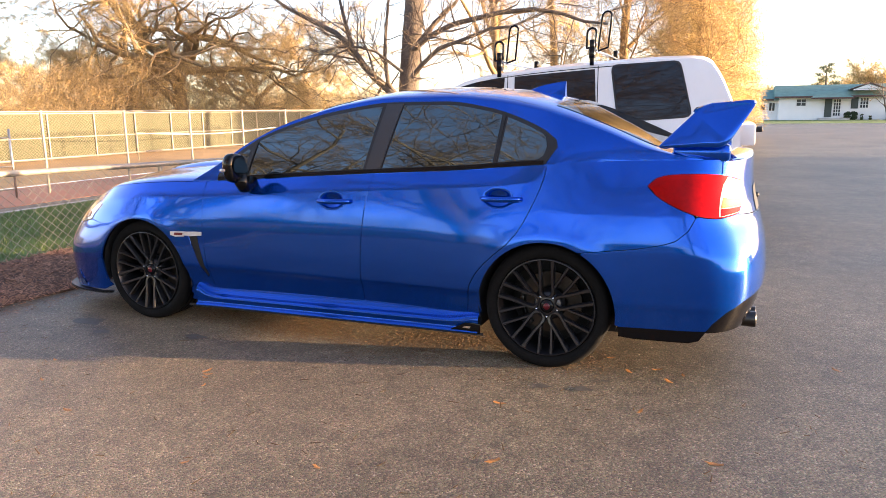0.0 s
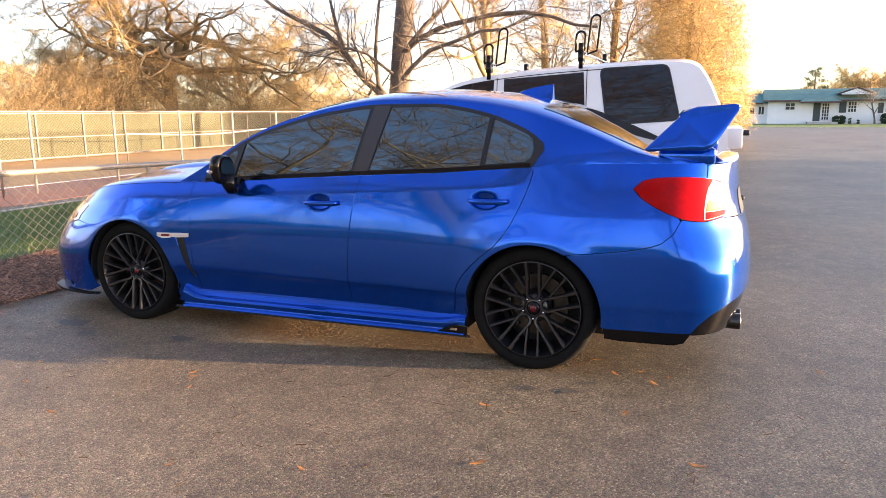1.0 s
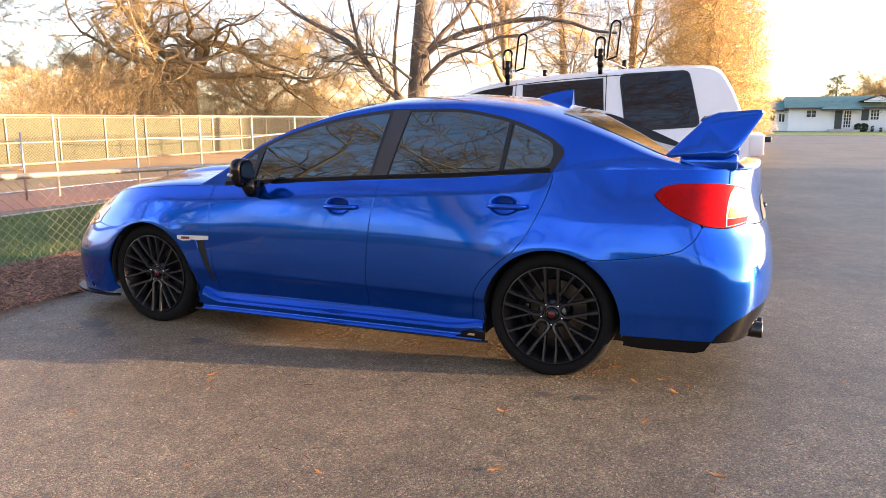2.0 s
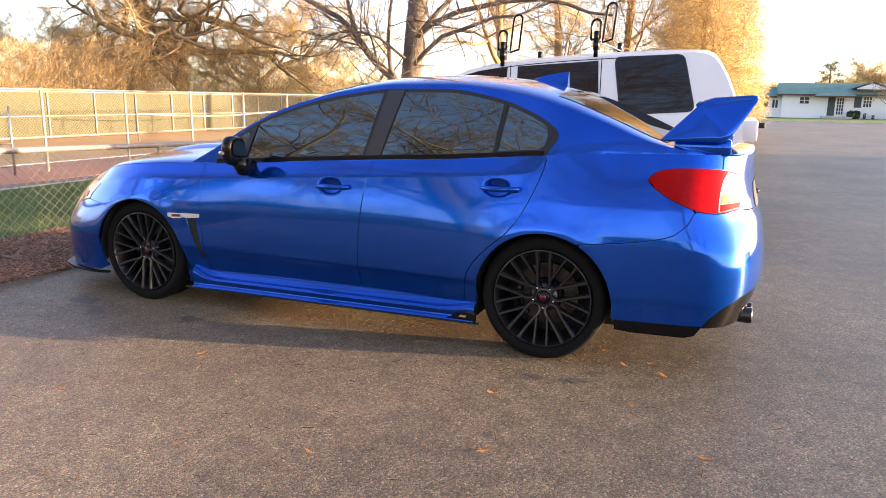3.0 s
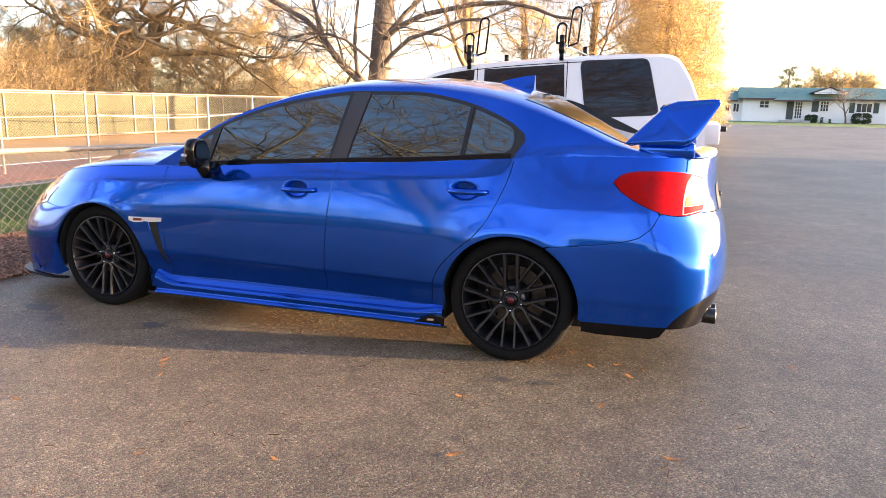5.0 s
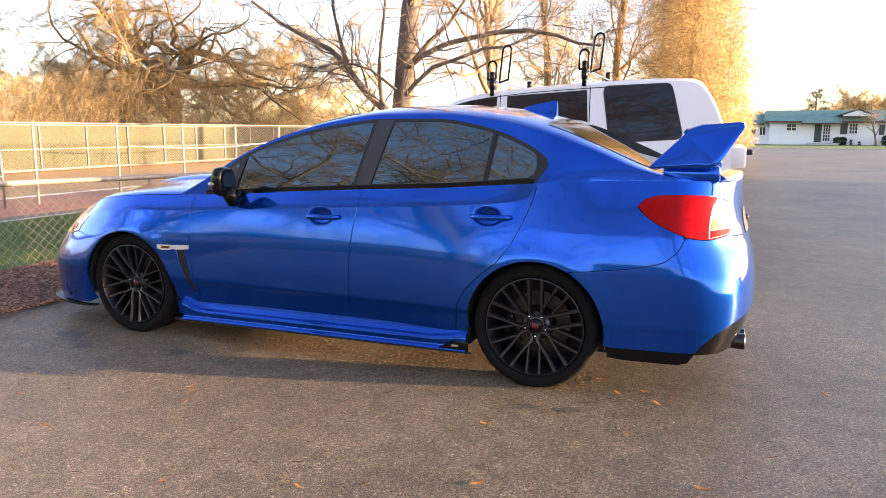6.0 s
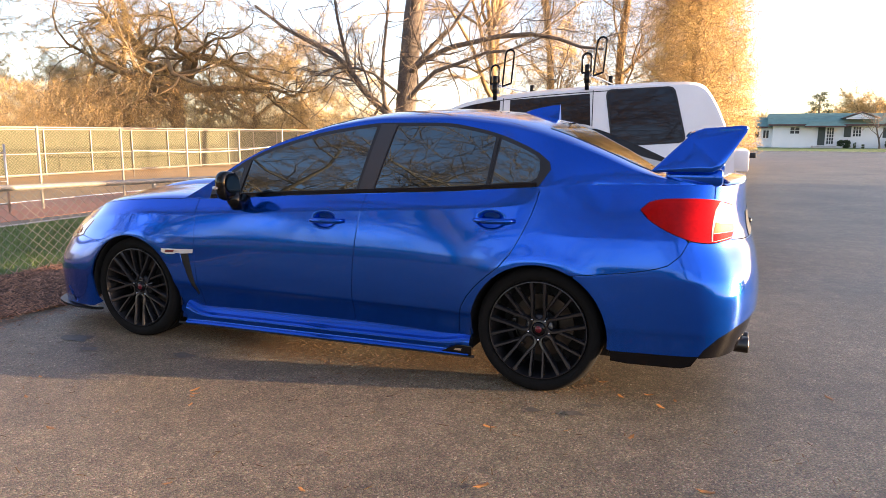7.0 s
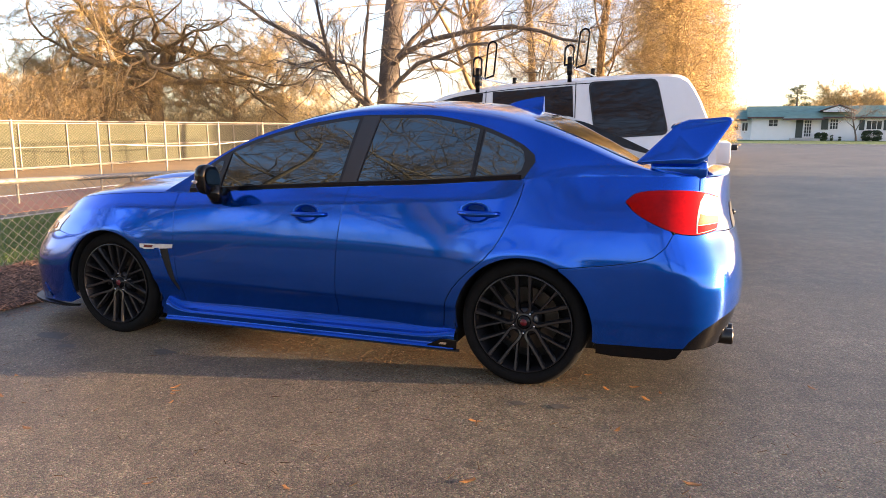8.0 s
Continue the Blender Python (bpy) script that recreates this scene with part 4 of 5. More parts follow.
def cloud(name, verts, faces, mat, parent=None, label=""):
    me = bpy.data.meshes.new(name)
    me.from_pydata(verts, [], faces)
    me.materials.append(mat)
    ob = new(name, me)
    if parent:
        ob.parent = parent
    if label:
        ob["label"] = label
    return ob


def chips(name, n, place, size, mat, seed, flat=0.25, lift=0.0, wide=1.0):
    """Many small splinters lying at places drawn by place(rng)."""
    r = random.Random(seed)
    vs, fs = [], []
    for _ in range(n):
        x, y, z = place(r)
        l, w = r.uniform(*size), r.uniform(0.15, 0.4) * size[0] * wide
        a, tilt = r.uniform(0, math.pi), r.uniform(-flat, flat)
        c, s = math.cos(a), math.sin(a)
        t = w * 0.35
        base = len(vs)
        for u, v, h in ((-l, -w, 0), (l, -w * 0.6, 0), (l, w * 0.6, 0), (-l, w, 0), (-l * 0.9, -w * 0.8, t), (l * 0.9, -w * 0.5, t), (l * 0.9, w * 0.5, t), (-l * 0.9, w * 0.8, t)):
            vs.append((x + u * c - v * s, y + u * s + v * c, z + h + lift + abs(tilt) * l + u * tilt))
        for f in ((4, 5, 6, 7), (0, 1, 5, 4), (1, 2, 6, 5), (2, 3, 7, 6), (3, 0, 4, 7)):
            fs.append(tuple(base + i for i in f))
    return cloud(name, vs, fs, mat)


def mulch_place(r):
    y = r.uniform(-1.2, 4.5)
    return r.uniform(-5.2, -3.72 + 0.1 * r.random() - 0.1), y, 0.012 + r.random() * 0.03


tagged(chips("mulch_chips", 22000, mulch_place, (0.010, 0.034), CHIP, 3, 0.5, 0.0, 1.7), "brown shredded bark mulch chips", "mulch", kind="stuff")
tagged(chips("mulch_scatter", 500, lambda r: (-3.75 + abs(r.gauss(0, 0.12)), r.uniform(-1.5, 2.5), 0.001), (0.008, 0.03), CHIP, 13, 0.2), "mulch chips strewn on the asphalt", "mulch", kind="stuff")
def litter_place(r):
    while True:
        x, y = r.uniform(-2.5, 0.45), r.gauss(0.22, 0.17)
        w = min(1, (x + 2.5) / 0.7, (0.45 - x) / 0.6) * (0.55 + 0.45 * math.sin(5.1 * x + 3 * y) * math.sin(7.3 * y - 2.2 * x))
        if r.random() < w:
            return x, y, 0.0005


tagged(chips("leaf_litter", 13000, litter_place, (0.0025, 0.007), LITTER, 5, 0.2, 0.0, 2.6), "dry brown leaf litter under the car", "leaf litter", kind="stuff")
tagged(chips("grit", 1500, lambda r: (r.uniform(-4, 5), r.uniform(-2.6, 3), 0.0005), (0.003, 0.007), CONCRETE, 6, 0.2), "loose pale grit on the asphalt", "grit", kind="stuff")
tagged(chips("needles", 420, lambda r: (r.uniform(-3.7, 3.5), r.uniform(-2.6, -0.1), 0.001), (0.008, 0.028), LITTER, 7, 0.2), "scattered dry needles on the asphalt", "needles", kind="stuff")

r = random.Random(9)
vs, fs = [], []
for _ in range(34000):
    x, y = r.uniform(-8.3, -5.28), r.uniform(-0.5, 8.0)
    h, a = r.uniform(0.025, 0.06), r.uniform(0, 6.28)
    w, lean_ = 0.0035, r.uniform(0, 0.03)
    c, s = math.cos(a), math.sin(a)
    b = len(vs)
    vs += [(x - w * s, y + w * c, 0.02), (x + w * s, y - w * c, 0.02), (x + lean_ * c, y + lean_ * s, 0.02 + h)]
    fs.append((b, b + 1, b + 2))
tagged(cloud("grass", vs, fs, GRASS), "short green grass", "grass", kind="stuff")

# single fallen leaves
LEAVES = ((-1.585, -0.70), (-1.64, -0.62), (-2.35, -1.02), (-1.05, -1.45), (0.62, 0.05), (0.55, 0.2), (0.68, 0.16), (0.85, -0.75), (1.7, -0.4), (-0.55, -1.3), (-2.9, -1.3), (1.4, 0.5), (-1.60, -0.66), (-1.52, -0.79), (-0.08, -0.49), (0.53, -0.36), (-2.55, -0.78), (0.06, -1.02), (0.42, 0.12), (0.30, 0.30), (1.05, -1.25), (-1.9, -1.25))
leaf_me = None
for i, (x, y) in enumerate(LEAVES):
    if leaf_me is None:
        bm = bmesh.new()
        pts = [(0.045 * (1 + 0.12 * math.cos(5 * a)) * math.cos(a), 0.019 * (1 + 0.2 * math.cos(5 * a + 1)) * math.sin(a)) for a in [2 * math.pi * k / 30 for k in range(30)]]
        c = bm.verts.new((0, 0, 0.004))
        ring = [bm.verts.new((x_, y_, 0.003 + 3.5 * (x_ * x_ + 0.4 * y_ * y_))) for x_, y_ in pts]
        for k in range(30):
            bm.faces.new((c, ring[k], ring[(k + 1) % 30]))
        leaf_me = mesh_of(bm, "fallen_leaf", LEAF)
    ob = new("fallen_leaf", leaf_me)
    k = 0.4 + 0.4 * ((i * 37) % 10) / 10
    ob.matrix_basis = pose(x, y, 0.0, 0, 0, i * 77) @ Matrix.Diagonal((k, k * 0.8, k, 1))
    tagged(ob, "curled dry orange leaf on the asphalt", "leaf", "fallen leaves")

OIL = material("oil_stain", (0.072, 0.066, 0.058), 0.6, vary=0.3, scale=20)
for i, (x, y, k) in enumerate(((-2.10, -0.19, 0.055), (0.05, -0.22, 0.03), (0.24, -0.19, 0.035), (-2.72, -0.3, 0.045), (-2.98, -0.16, 0.085), (0.33, -0.05, 0.02))):
    bm = bmesh.new()
    ring = [bm.verts.new((x + k * (1 + 0.25 * math.sin(3 * a + i) + 0.12 * math.sin(7 * a)) * math.cos(a) * 1.3, y + k * (1 + 0.2 * math.sin(4 * a + i)) * math.sin(a) * 0.8, 0.0035)) for a in [2 * math.pi * j / 26 for j in range(26)]]
    bm.faces.new(ring)
    tagged(part("oil_stain", bm, OIL, smooth=False), "small dark oil stain on the asphalt", "stain", kind="structure")


# ---- fences of chain link ----
def chain_link(name, x, y0, y1, z0, z1, pitch, tall, wire, parent, fall=0.0):
    """Zigzag wires, each hooked to its neighbours, along y."""
    vs, fs = [], []
    rows = max(2, int((z1 - z0) / (tall / 2)))
    dz = (z1 - z0) / rows
    n = int((y1 - y0) / pitch)
    for i in range(n):
        yc = y0 + (i + 0.5) * pitch
        dz = (z1 - fall * (yc - y0) - z0) / rows
        for j in range(rows):
            s = 1 if (i + j) % 2 else -1
            a = Vector((x + 0.002 * s, yc - s * pitch * 0.5, z0 + j * dz))
            b = Vector((x - 0.002 * s, yc + s * pitch * 0.5, z0 + (j + 1) * dz))
            d = (b - a).normalized()
            u = Vector((1, 0, 0))
            v = d.cross(u)
            k = len(vs)
            for p in (a, b):
                for t in range(3):
                    w = 2.0944 * t
                    vs.append(tuple(p + wire * (u * math.cos(w) + v * math.sin(w))))
            fs += [(k, k + 1, k + 4, k + 3), (k + 1, k + 2, k + 5, k + 4), (k + 2, k, k + 3, k + 5)]
    ob = cloud(name, vs, fs, WIRE, parent, "woven galvanised chain-link mesh")
    ob["kind"] = "stuff"
    return ob


def fence(label, x, y0, y1, posts, height, rails, pitch, tall, wire, post_r, rail_r, fall=0.0):
    f = thing("chain_link_fence", label, "fence")
    for y in posts:
        bm = tube(bmesh.new(), [(x, y, -0.02), (x, y, height - fall * (y - y0))], post_r, 12)
        p = part("post", bm, GALV, f, sharp=40)
        bm = bmesh.new()
        bmesh.ops.create_uvsphere(bm, u_segments=12, v_segments=6, radius=post_r * 1.15, matrix=Matrix.Translation((x, y, height - fall * (y - y0))))
        part("post_cap", bm, GALV, p)
    for z in rails:
        part("rail", tube(bmesh.new(), [(x + 0.01, y0, z), (x + 0.01, y1, z - fall * (y1 - y0))], rail_r, 10), GALV, f, sharp=40)
    chain_link("mesh", x + rail_r + 0.012, y0, y1, 0.03, height + 0.01, pitch, tall, wire, f, fall)
    return f


fence("low galvanised chain-link fence between mulch bed and lawn", -5.22, -2.0, 10.0, [-1.9 + 2.4 * i for i in range(5)], 0.89, (0.885,), 0.054, 0.098, 0.0025, 0.024, 0.029, 0.024)
fence("chain-link fence with slim posts along the tennis court", -10.1, -3.6, 22.0, [5.37 + 1.8 * i for i in range(-4, 10)], 1.40, (1.395, 0.60), 0.030, 0.060, 0.0015, 0.024, 0.015)
fence("far chain-link fence behind the tennis court", -18.0, -3.0, 30.0, [11.9 + 1.68 * i for i in range(-8, 11)], 1.40, (1.39, 0.68, 0.06), 0.07, 0.08, 0.0014, 0.026, 0.022)
SCREEN = material("windscreen_cloth", (0.064, 0.066, 0.034), 0.9, color2=(0.046, 0.050, 0.025), scale=0.9, fine=30, bump=0.002, bump_scale=160)
screen = thing("windscreen_cloth", "faded olive-green windscreen cloth on the far court fence", "windscreen", (-18.03, 0, 0))
for i in range(-8, 10):
    y0 = 11.9 + 1.68 * i
    bm = bmesh.new()
    grid = [[[bm.verts.new((d - 0.035 * math.sin(math.pi * u) * math.sin(math.pi * v) * (1 + 0.4 * math.sin(i * 2.3)) + 0.006 * math.sin(9 * u + i), y0 + 1.678 * u, 0.07 + 1.29 * v)) for v in [k / 6 for k in range(7)]]
             for u in [k / 8 for k in range(9)]] for d in (0.0, -0.004)]
    for side in grid:
        for a, b in zip(side, side[1:]):
            for k in range(6):
                bm.faces.new((a[k], b[k], b[k + 1], a[k + 1]))
    bmesh.ops.recalc_face_normals(bm, faces=bm.faces)
    part("cloth_panel", bm, SCREEN, screen)
gate = thing("gate", "dark steel gate in the court fence", "gate")
for y in (3.5, 4.72):
    part("gate_post", tube(bmesh.new(), [(-10.06, y, 0), (-10.06, y, 1.12)], 0.018, 10), STEEL, gate)
for z in (0.15, 0.52, 0.98):
    part("gate_rail", tube(bmesh.new(), [(-10.06, 3.5, z), (-10.06, 4.72, z)], 0.012, 8), STEEL, gate)
# pale line on the court
slab("court_line", [(-11.55, -8), (-11.55, 24), (-11.45, 24), (-11.45, -8)], 0.0, 0.017, WHITE_TRIM, "white painted court line", "court line")
# practice net in the court
net = thing("tennis_net", "sagging tennis net with pale top band", "net")
for y in (12.6, 19.5):
    part("net_post", tube(bmesh.new(), [(-15.3, y, 0), (-15.3, y, 0.82)], 0.02, 10), GALV, net)
part("top_band", tube(bmesh.new(), [(-15.3, 12.6 + 6.9 * i / 9, 0.80 - 0.12 * math.sin(math.pi * i / 9)) for i in range(10)], 0.014, 6), WHITE_TRIM, net, "pale band")


# ---- the white sport utility vehicle behind ----
van = thing("utility_vehicle", "white boxy utility vehicle with dark windows and folded tailgate", "car")
VY, VW = 3.62, 1.74
v_roof = pchip((-2.3, 1.30), (-2.0, 1.56), (-1.7, 1.66), (-1.34, 1.715), (-0.4, 1.785), (0.3, 1.81), (0.52, 1.80), (0.60, 1.77), (0.70, 1.64), (0.82, 1.38), (0.90, 1.18))


def v_side(x, z):
    h = max(0.0, z - 1.1)
    return Vector((x, VY + 0.10 * h + 0.12 * h * h + 0.02 * max(0.0, (x - 0.3)) ** 2 * 3, z))


def mirrored(ob):
    for v in ob.data.vertices:
        v.co.y = 2 * VY + VW - v.co.y
    ob.data.flip_normals()


side_poly = ([(-4.0, 0.42), (-3.9, 0.42)] + arc(-3.05, 0.36, 0.42, 172, 8, 14) + [(-1.2, 0.40)] + arc(-0.12, 0.36, 0.42, 172, 8, 14) + [(0.72, 0.42), (0.86, 0.50), (0.91, 0.95), (0.90, 1.15)]
             + [(x, v_roof(x) - 0.03) for x in (0.82, 0.74, 0.68, 0.62, 0.55, 0.45, 0.2, -0.2, -0.6, -1.0, -1.34, -1.6, -1.8, -2.0, -2.15, -2.28)]
             + [(-2.45, 1.08), (-3.2, 1.02), (-3.9, 0.95), (-4.02, 0.8)])
for far in (0, 1):
    kw = dict(ref=(0, -1, 0), step=0.08)
    made = [patch("body_side", v_side, side_poly, WHITE_PAINT, van, depth=0.05, **kw)]
    w3 = [(-0.225, 1.728), (0.28, 1.746), (0.318, 1.738), (0.342, 1.712), (0.362, 1.65), (0.448, 1.325), (0.452, 1.285), (0.436, 1.260), (0.40, 1.248), (-0.125, 1.214), (-0.165, 1.222), (-0.188, 1.250), (-0.205, 1.32), (-0.266, 1.66), (-0.266, 1.695), (-0.252, 1.720)]
    made.append(patch("window_seal", v_side, [(x + (x - 0.09) * 0.05, z + (z - 1.49) * 0.06) for x, z in w3], BLACK_TRIM, van, "black rubber window seal", off=0.003, **kw))
    made.append(patch("quarter_window", v_side, w3, VAN_GLASS, van, "dark rounded quarter window", off=0.006, **kw))
    made.append(patch("rear_side_window", v_side, [(-1.23, 1.21), (-0.40, 1.21), (-0.445, 1.705), (-1.25, 1.655)], VAN_GLASS, van, "dark side window", off=0.005, **kw))
    made.append(patch("front_side_window", v_side, [(-2.1, 1.15), (-1.36, 1.21), (-1.355, 1.645), (-1.6, 1.618), (-1.87, 1.555)], VAN_GLASS, van, "dark side window", off=0.005, **kw))
    for xa in (-0.375, -1.285):
        made.append(patch("door_seam", v_side, [(xa, 0.5), (xa + 0.008, 0.5), (xa - 0.035, v_roof(xa) - 0.05), (xa - 0.043, v_roof(xa) - 0.05)], DARK, van, off=0.002, depth=0.001, **kw))
    made.append(patch("roof_seam", v_side, along(lambda x: v_roof(x) - 0.066, -2.05, 0.30, 12) + list(reversed(along(lambda x: v_roof(x) - 0.058, -2.05, 0.30, 12))), DARK, van, off=0.002, depth=0.001, **kw))
    made.append(patch("bumper_strip", v_side, [(-1.1, 0.62), (0.7, 0.62), (0.7, 0.69), (-1.1, 0.69)], BLACK_TRIM, van, "black rub strip", off=0.012, **kw))
    if far:
        for ob in made:
            mirrored(ob)
# top skin from the bonnet over the roof and down the tail
bm = bmesh.new()
line = [(-4.02, 0.6), (-4.03, 0.8), (-3.92, 0.96), (-3.2, 1.04), (-2.45, 1.10), (-2.28, 1.28)] + [(x, v_roof(x)) for x in (-2.15, -2.0, -1.8, -1.6, -1.34, -1.0, -0.6, -0.2, 0.2, 0.45, 0.53, 0.58, 0.62, 0.68, 0.74, 0.82, 0.90)] + [(0.93, 0.95), (0.88, 0.48)]
rows = []
for x, z in line:
    y0 = v_side(x, z - 0.03).y
    row = []
    for j in range(13):
        u = j / 12
        e = min(u, 1 - u)
        y = y0 + (2 * (VY + VW / 2 - y0)) * u
        k = 0.034 * (1 - min(1, e / 0.06) ** 0.5 if e < 0.06 else 0)
        row.append(bm.verts.new((x - (k if x > 0.6 else 0), y, z - k + 0.012 * math.sin(math.pi * u))))
    rows.append(row)
for a, b in zip(rows, rows[1:]):
    for j in range(12):
        bm.faces.new((a[j], b[j], b[j + 1], a[j + 1]))
bmesh.ops.recalc_face_normals(bm, faces=bm.faces)
part("roof", bm, WHITE_PAINT, van, sharp=40)
part("windscreen", tube(bmesh.new(), [(-2.36, VY + 0.25, 1.2), (-2.36, VY + 1.5, 1.2)], 0.02, 4), TINT, van, "dark windscreen edge")
part("back_window", add_box(bmesh.new(), 0.0, 0.012, VY + 0.24, VY + VW - 0.24, 0.0, 0.42, 0.004, Matrix.Translation((0.83, 0, 1.30)) @ pose(0, 0, 0, 0, -23, 0)), TINT, van, "dark back window")
part("tail_lamp", box(0.85, 0.905, VY + 0.02, VY + 0.12, 0.62, 0.95, 0.012), RED_LENS, van, "red tail lamp")
gate = part("tailgate", box(0.86, 1.035, VY + 0.10, VY + VW - 0.10, 0.975, 1.17, 0.02), WHITE_PAINT, van, "white folded tailgate", sharp=40)
part("gate_latch", box(1.02, 1.09, VY + 0.12, VY + 0.20, 1.10, 1.15, 0.01), BLACK_TRIM, gate, "black latch")
part("rear_bumper", box(0.82, 1.02, VY + 0.04, VY + VW - 0.04, 0.42, 0.60, 0.03), STEEL, van, "grey rear bumper", sharp=40)
part("front_bumper", box(-4.15, -3.98, VY + 0.04, VY + VW - 0.04, 0.42, 0.60, 0.03), STEEL, van, sharp=40)
part("floor_pan", box(-3.9, 0.8, VY + 0.1, VY + VW - 0.1, 0.38, 0.9), DARK, van, smooth=False)
for wx in (-3.05, -0.12):
    for far in (0, 1):
        w = part("wheel", lathe(bmesh.new(), [(0.001, 0.03), (0.12, 0.02), (0.20, 0.03), (0.215, 0.012), (0.225, 0.03)], 36), STEEL, van, "grey steel wheel", sharp=40)
        w.matrix_basis = pose(wx, VY + VW - 0.03 if far else VY + 0.03, 0.36, 0, 0, 180 if far else 0)
        part("tyre", lathe(bmesh.new(), [(0.215, 0.03), (0.235, 0.008), (0.30, 0.0), (0.345, 0.016), (0.36, 0.045), (0.36, 0.19), (0.33, 0.225), (0.22, 0.215)], 48), RUBBER, w, "black tyre", sharp=50)
# roof racks: gutter clamps, cross bars and cradle loops
for bx, z0 in ((-1.42, 1.70), (-0.48, 1.785)):
    rack = thing("roof_rack", "black kayak cradle on a silver roof bar", "roof rack", group="roof racks")
    ya, yb = VY + 0.13, VY + VW - 0.13
    bar = part("cross_bar", tube(bmesh.new(), [(bx + 0.02, ya - 0.05, z0 + 0.105), (bx + 0.02, yb + 0.05, z0 + 0.105)], 0.014, 10), CHROME, rack, "silver cross bar", sharp=40)
    for k, yy in enumerate((ya, yb)):
        bm = bmesh.new()
        add_box(bm, bx - 0.014, bx + 0.026, yy - 0.055, yy - 0.02, z0 - 0.045, z0 + 0.10, 0.006)
        add_box(bm, bx - 0.02, bx + 0.028, yy - 0.05, yy + 0.02, z0 + 0.10, z0 + 0.20, 0.01)
        add_box(bm, bx - 0.022, bx + 0.034, yy - 0.06, yy + 0.03, z0 + 0.02, z0 + 0.12, 0.01)
        part("clamp", bm, GLOSS_BLACK, rack, "black gutter clamp")
        for (lx, dy, wl, h0, h1, rr, tilt) in () if k else ((-0.012, 0.0, 0.044, 0.12, 0.31, 0.0115, 0.03), (0.085, 0.10, 0.046, 0.10, 0.47, 0.0105, 0.10)):
            pts = []
            for i in range(26):
                t = i / 26
                if t < 0.4:
                    p = (-wl, h0 + (h1 - h0 - wl) * t / 0.4)
                elif t < 0.6:
                    a = math.pi * (1 - (t - 0.4) / 0.2)
                    p = (wl * math.cos(a), h1 - wl + wl * math.sin(a))
                else:
                    p = (wl, h1 - wl - (h1 - h0 - wl) * (t - 0.6) / 0.4)
                pts.append((bx + lx + p[0] + tilt * (p[1] - h0), yy + (dy if k == 0 else -dy), z0 + p[1]))
            part("cradle_loop", tube(bmesh.new(), pts, rr, 8, closed=True), GLOSS_BLACK, rack, "black padded loop")


# ---- trees ----
def twig_mesh(name, starts, ways, lengths, radii, droop, mat, parent, label, rng, bent=True):
    """Tapered three-sided twigs, straight or in two bent lengths each."""
    n = len(starts)
    a = np.array(starts, float)
    d = np.array(ways, float)
    d /= np.linalg.norm(d, axis=1)[:, None] + 1e-9
    L = np.array(lengths, float)[:, None]
    R = np.array(radii, float)[:, None]
    mid = a + d * L * 0.5
    d2 = d + rng.normal(0, 0.25, (n, 3)) + np.array([0, 0, -droop])
    d2 /= np.linalg.norm(d2, axis=1)[:, None]
    tip = mid + d2 * L * 0.5
    u = np.cross(d, [0.31, 0.87, 0.38])
    u /= np.linalg.norm(u, axis=1)[:, None] + 1e-9
    w = np.cross(d, u)
    m = 7 if bent else 4
    V = np.zeros((n, m, 3))
    for k in range(3):
        o = u * math.cos(2.0944 * k) + w * math.sin(2.0944 * k)
        V[:, k] = a + o * R
        if bent:
            V[:, 3 + k] = mid + o * R * 0.7
    V[:, m - 1] = tip
    base = np.arange(n)[:, None] * m
    F = []
    quads = ((0, 1, 4), (0, 4, 3), (1, 2, 5), (1, 5, 4), (2, 0, 3), (2, 3, 5), (3, 4, 6), (4, 5, 6), (5, 3, 6)) if bent else ((0, 1, 3), (1, 2, 3), (2, 0, 3))
    for q in quads:
        F.append(base + np.array(q))
    F = np.concatenate(F)
    me = bpy.data.meshes.new(name)
    me.vertices.add(n * m)
    me.vertices.foreach_set("co", V.reshape(-1))
    me.loops.add(len(F) * 3)
    me.loops.foreach_set("vertex_index", F.reshape(-1).astype(np.int32))
    me.polygons.add(len(F))
    me.polygons.foreach_set("loop_start", np.arange(0, len(F) * 3, 3, dtype=np.int32))
    me.update(calc_edges=True)
    me.materials.append(mat)
    ob = new(name, me)
    ob.parent = parent
    ob["label"] = label
    ob["kind"] = "stuff"
    return ob


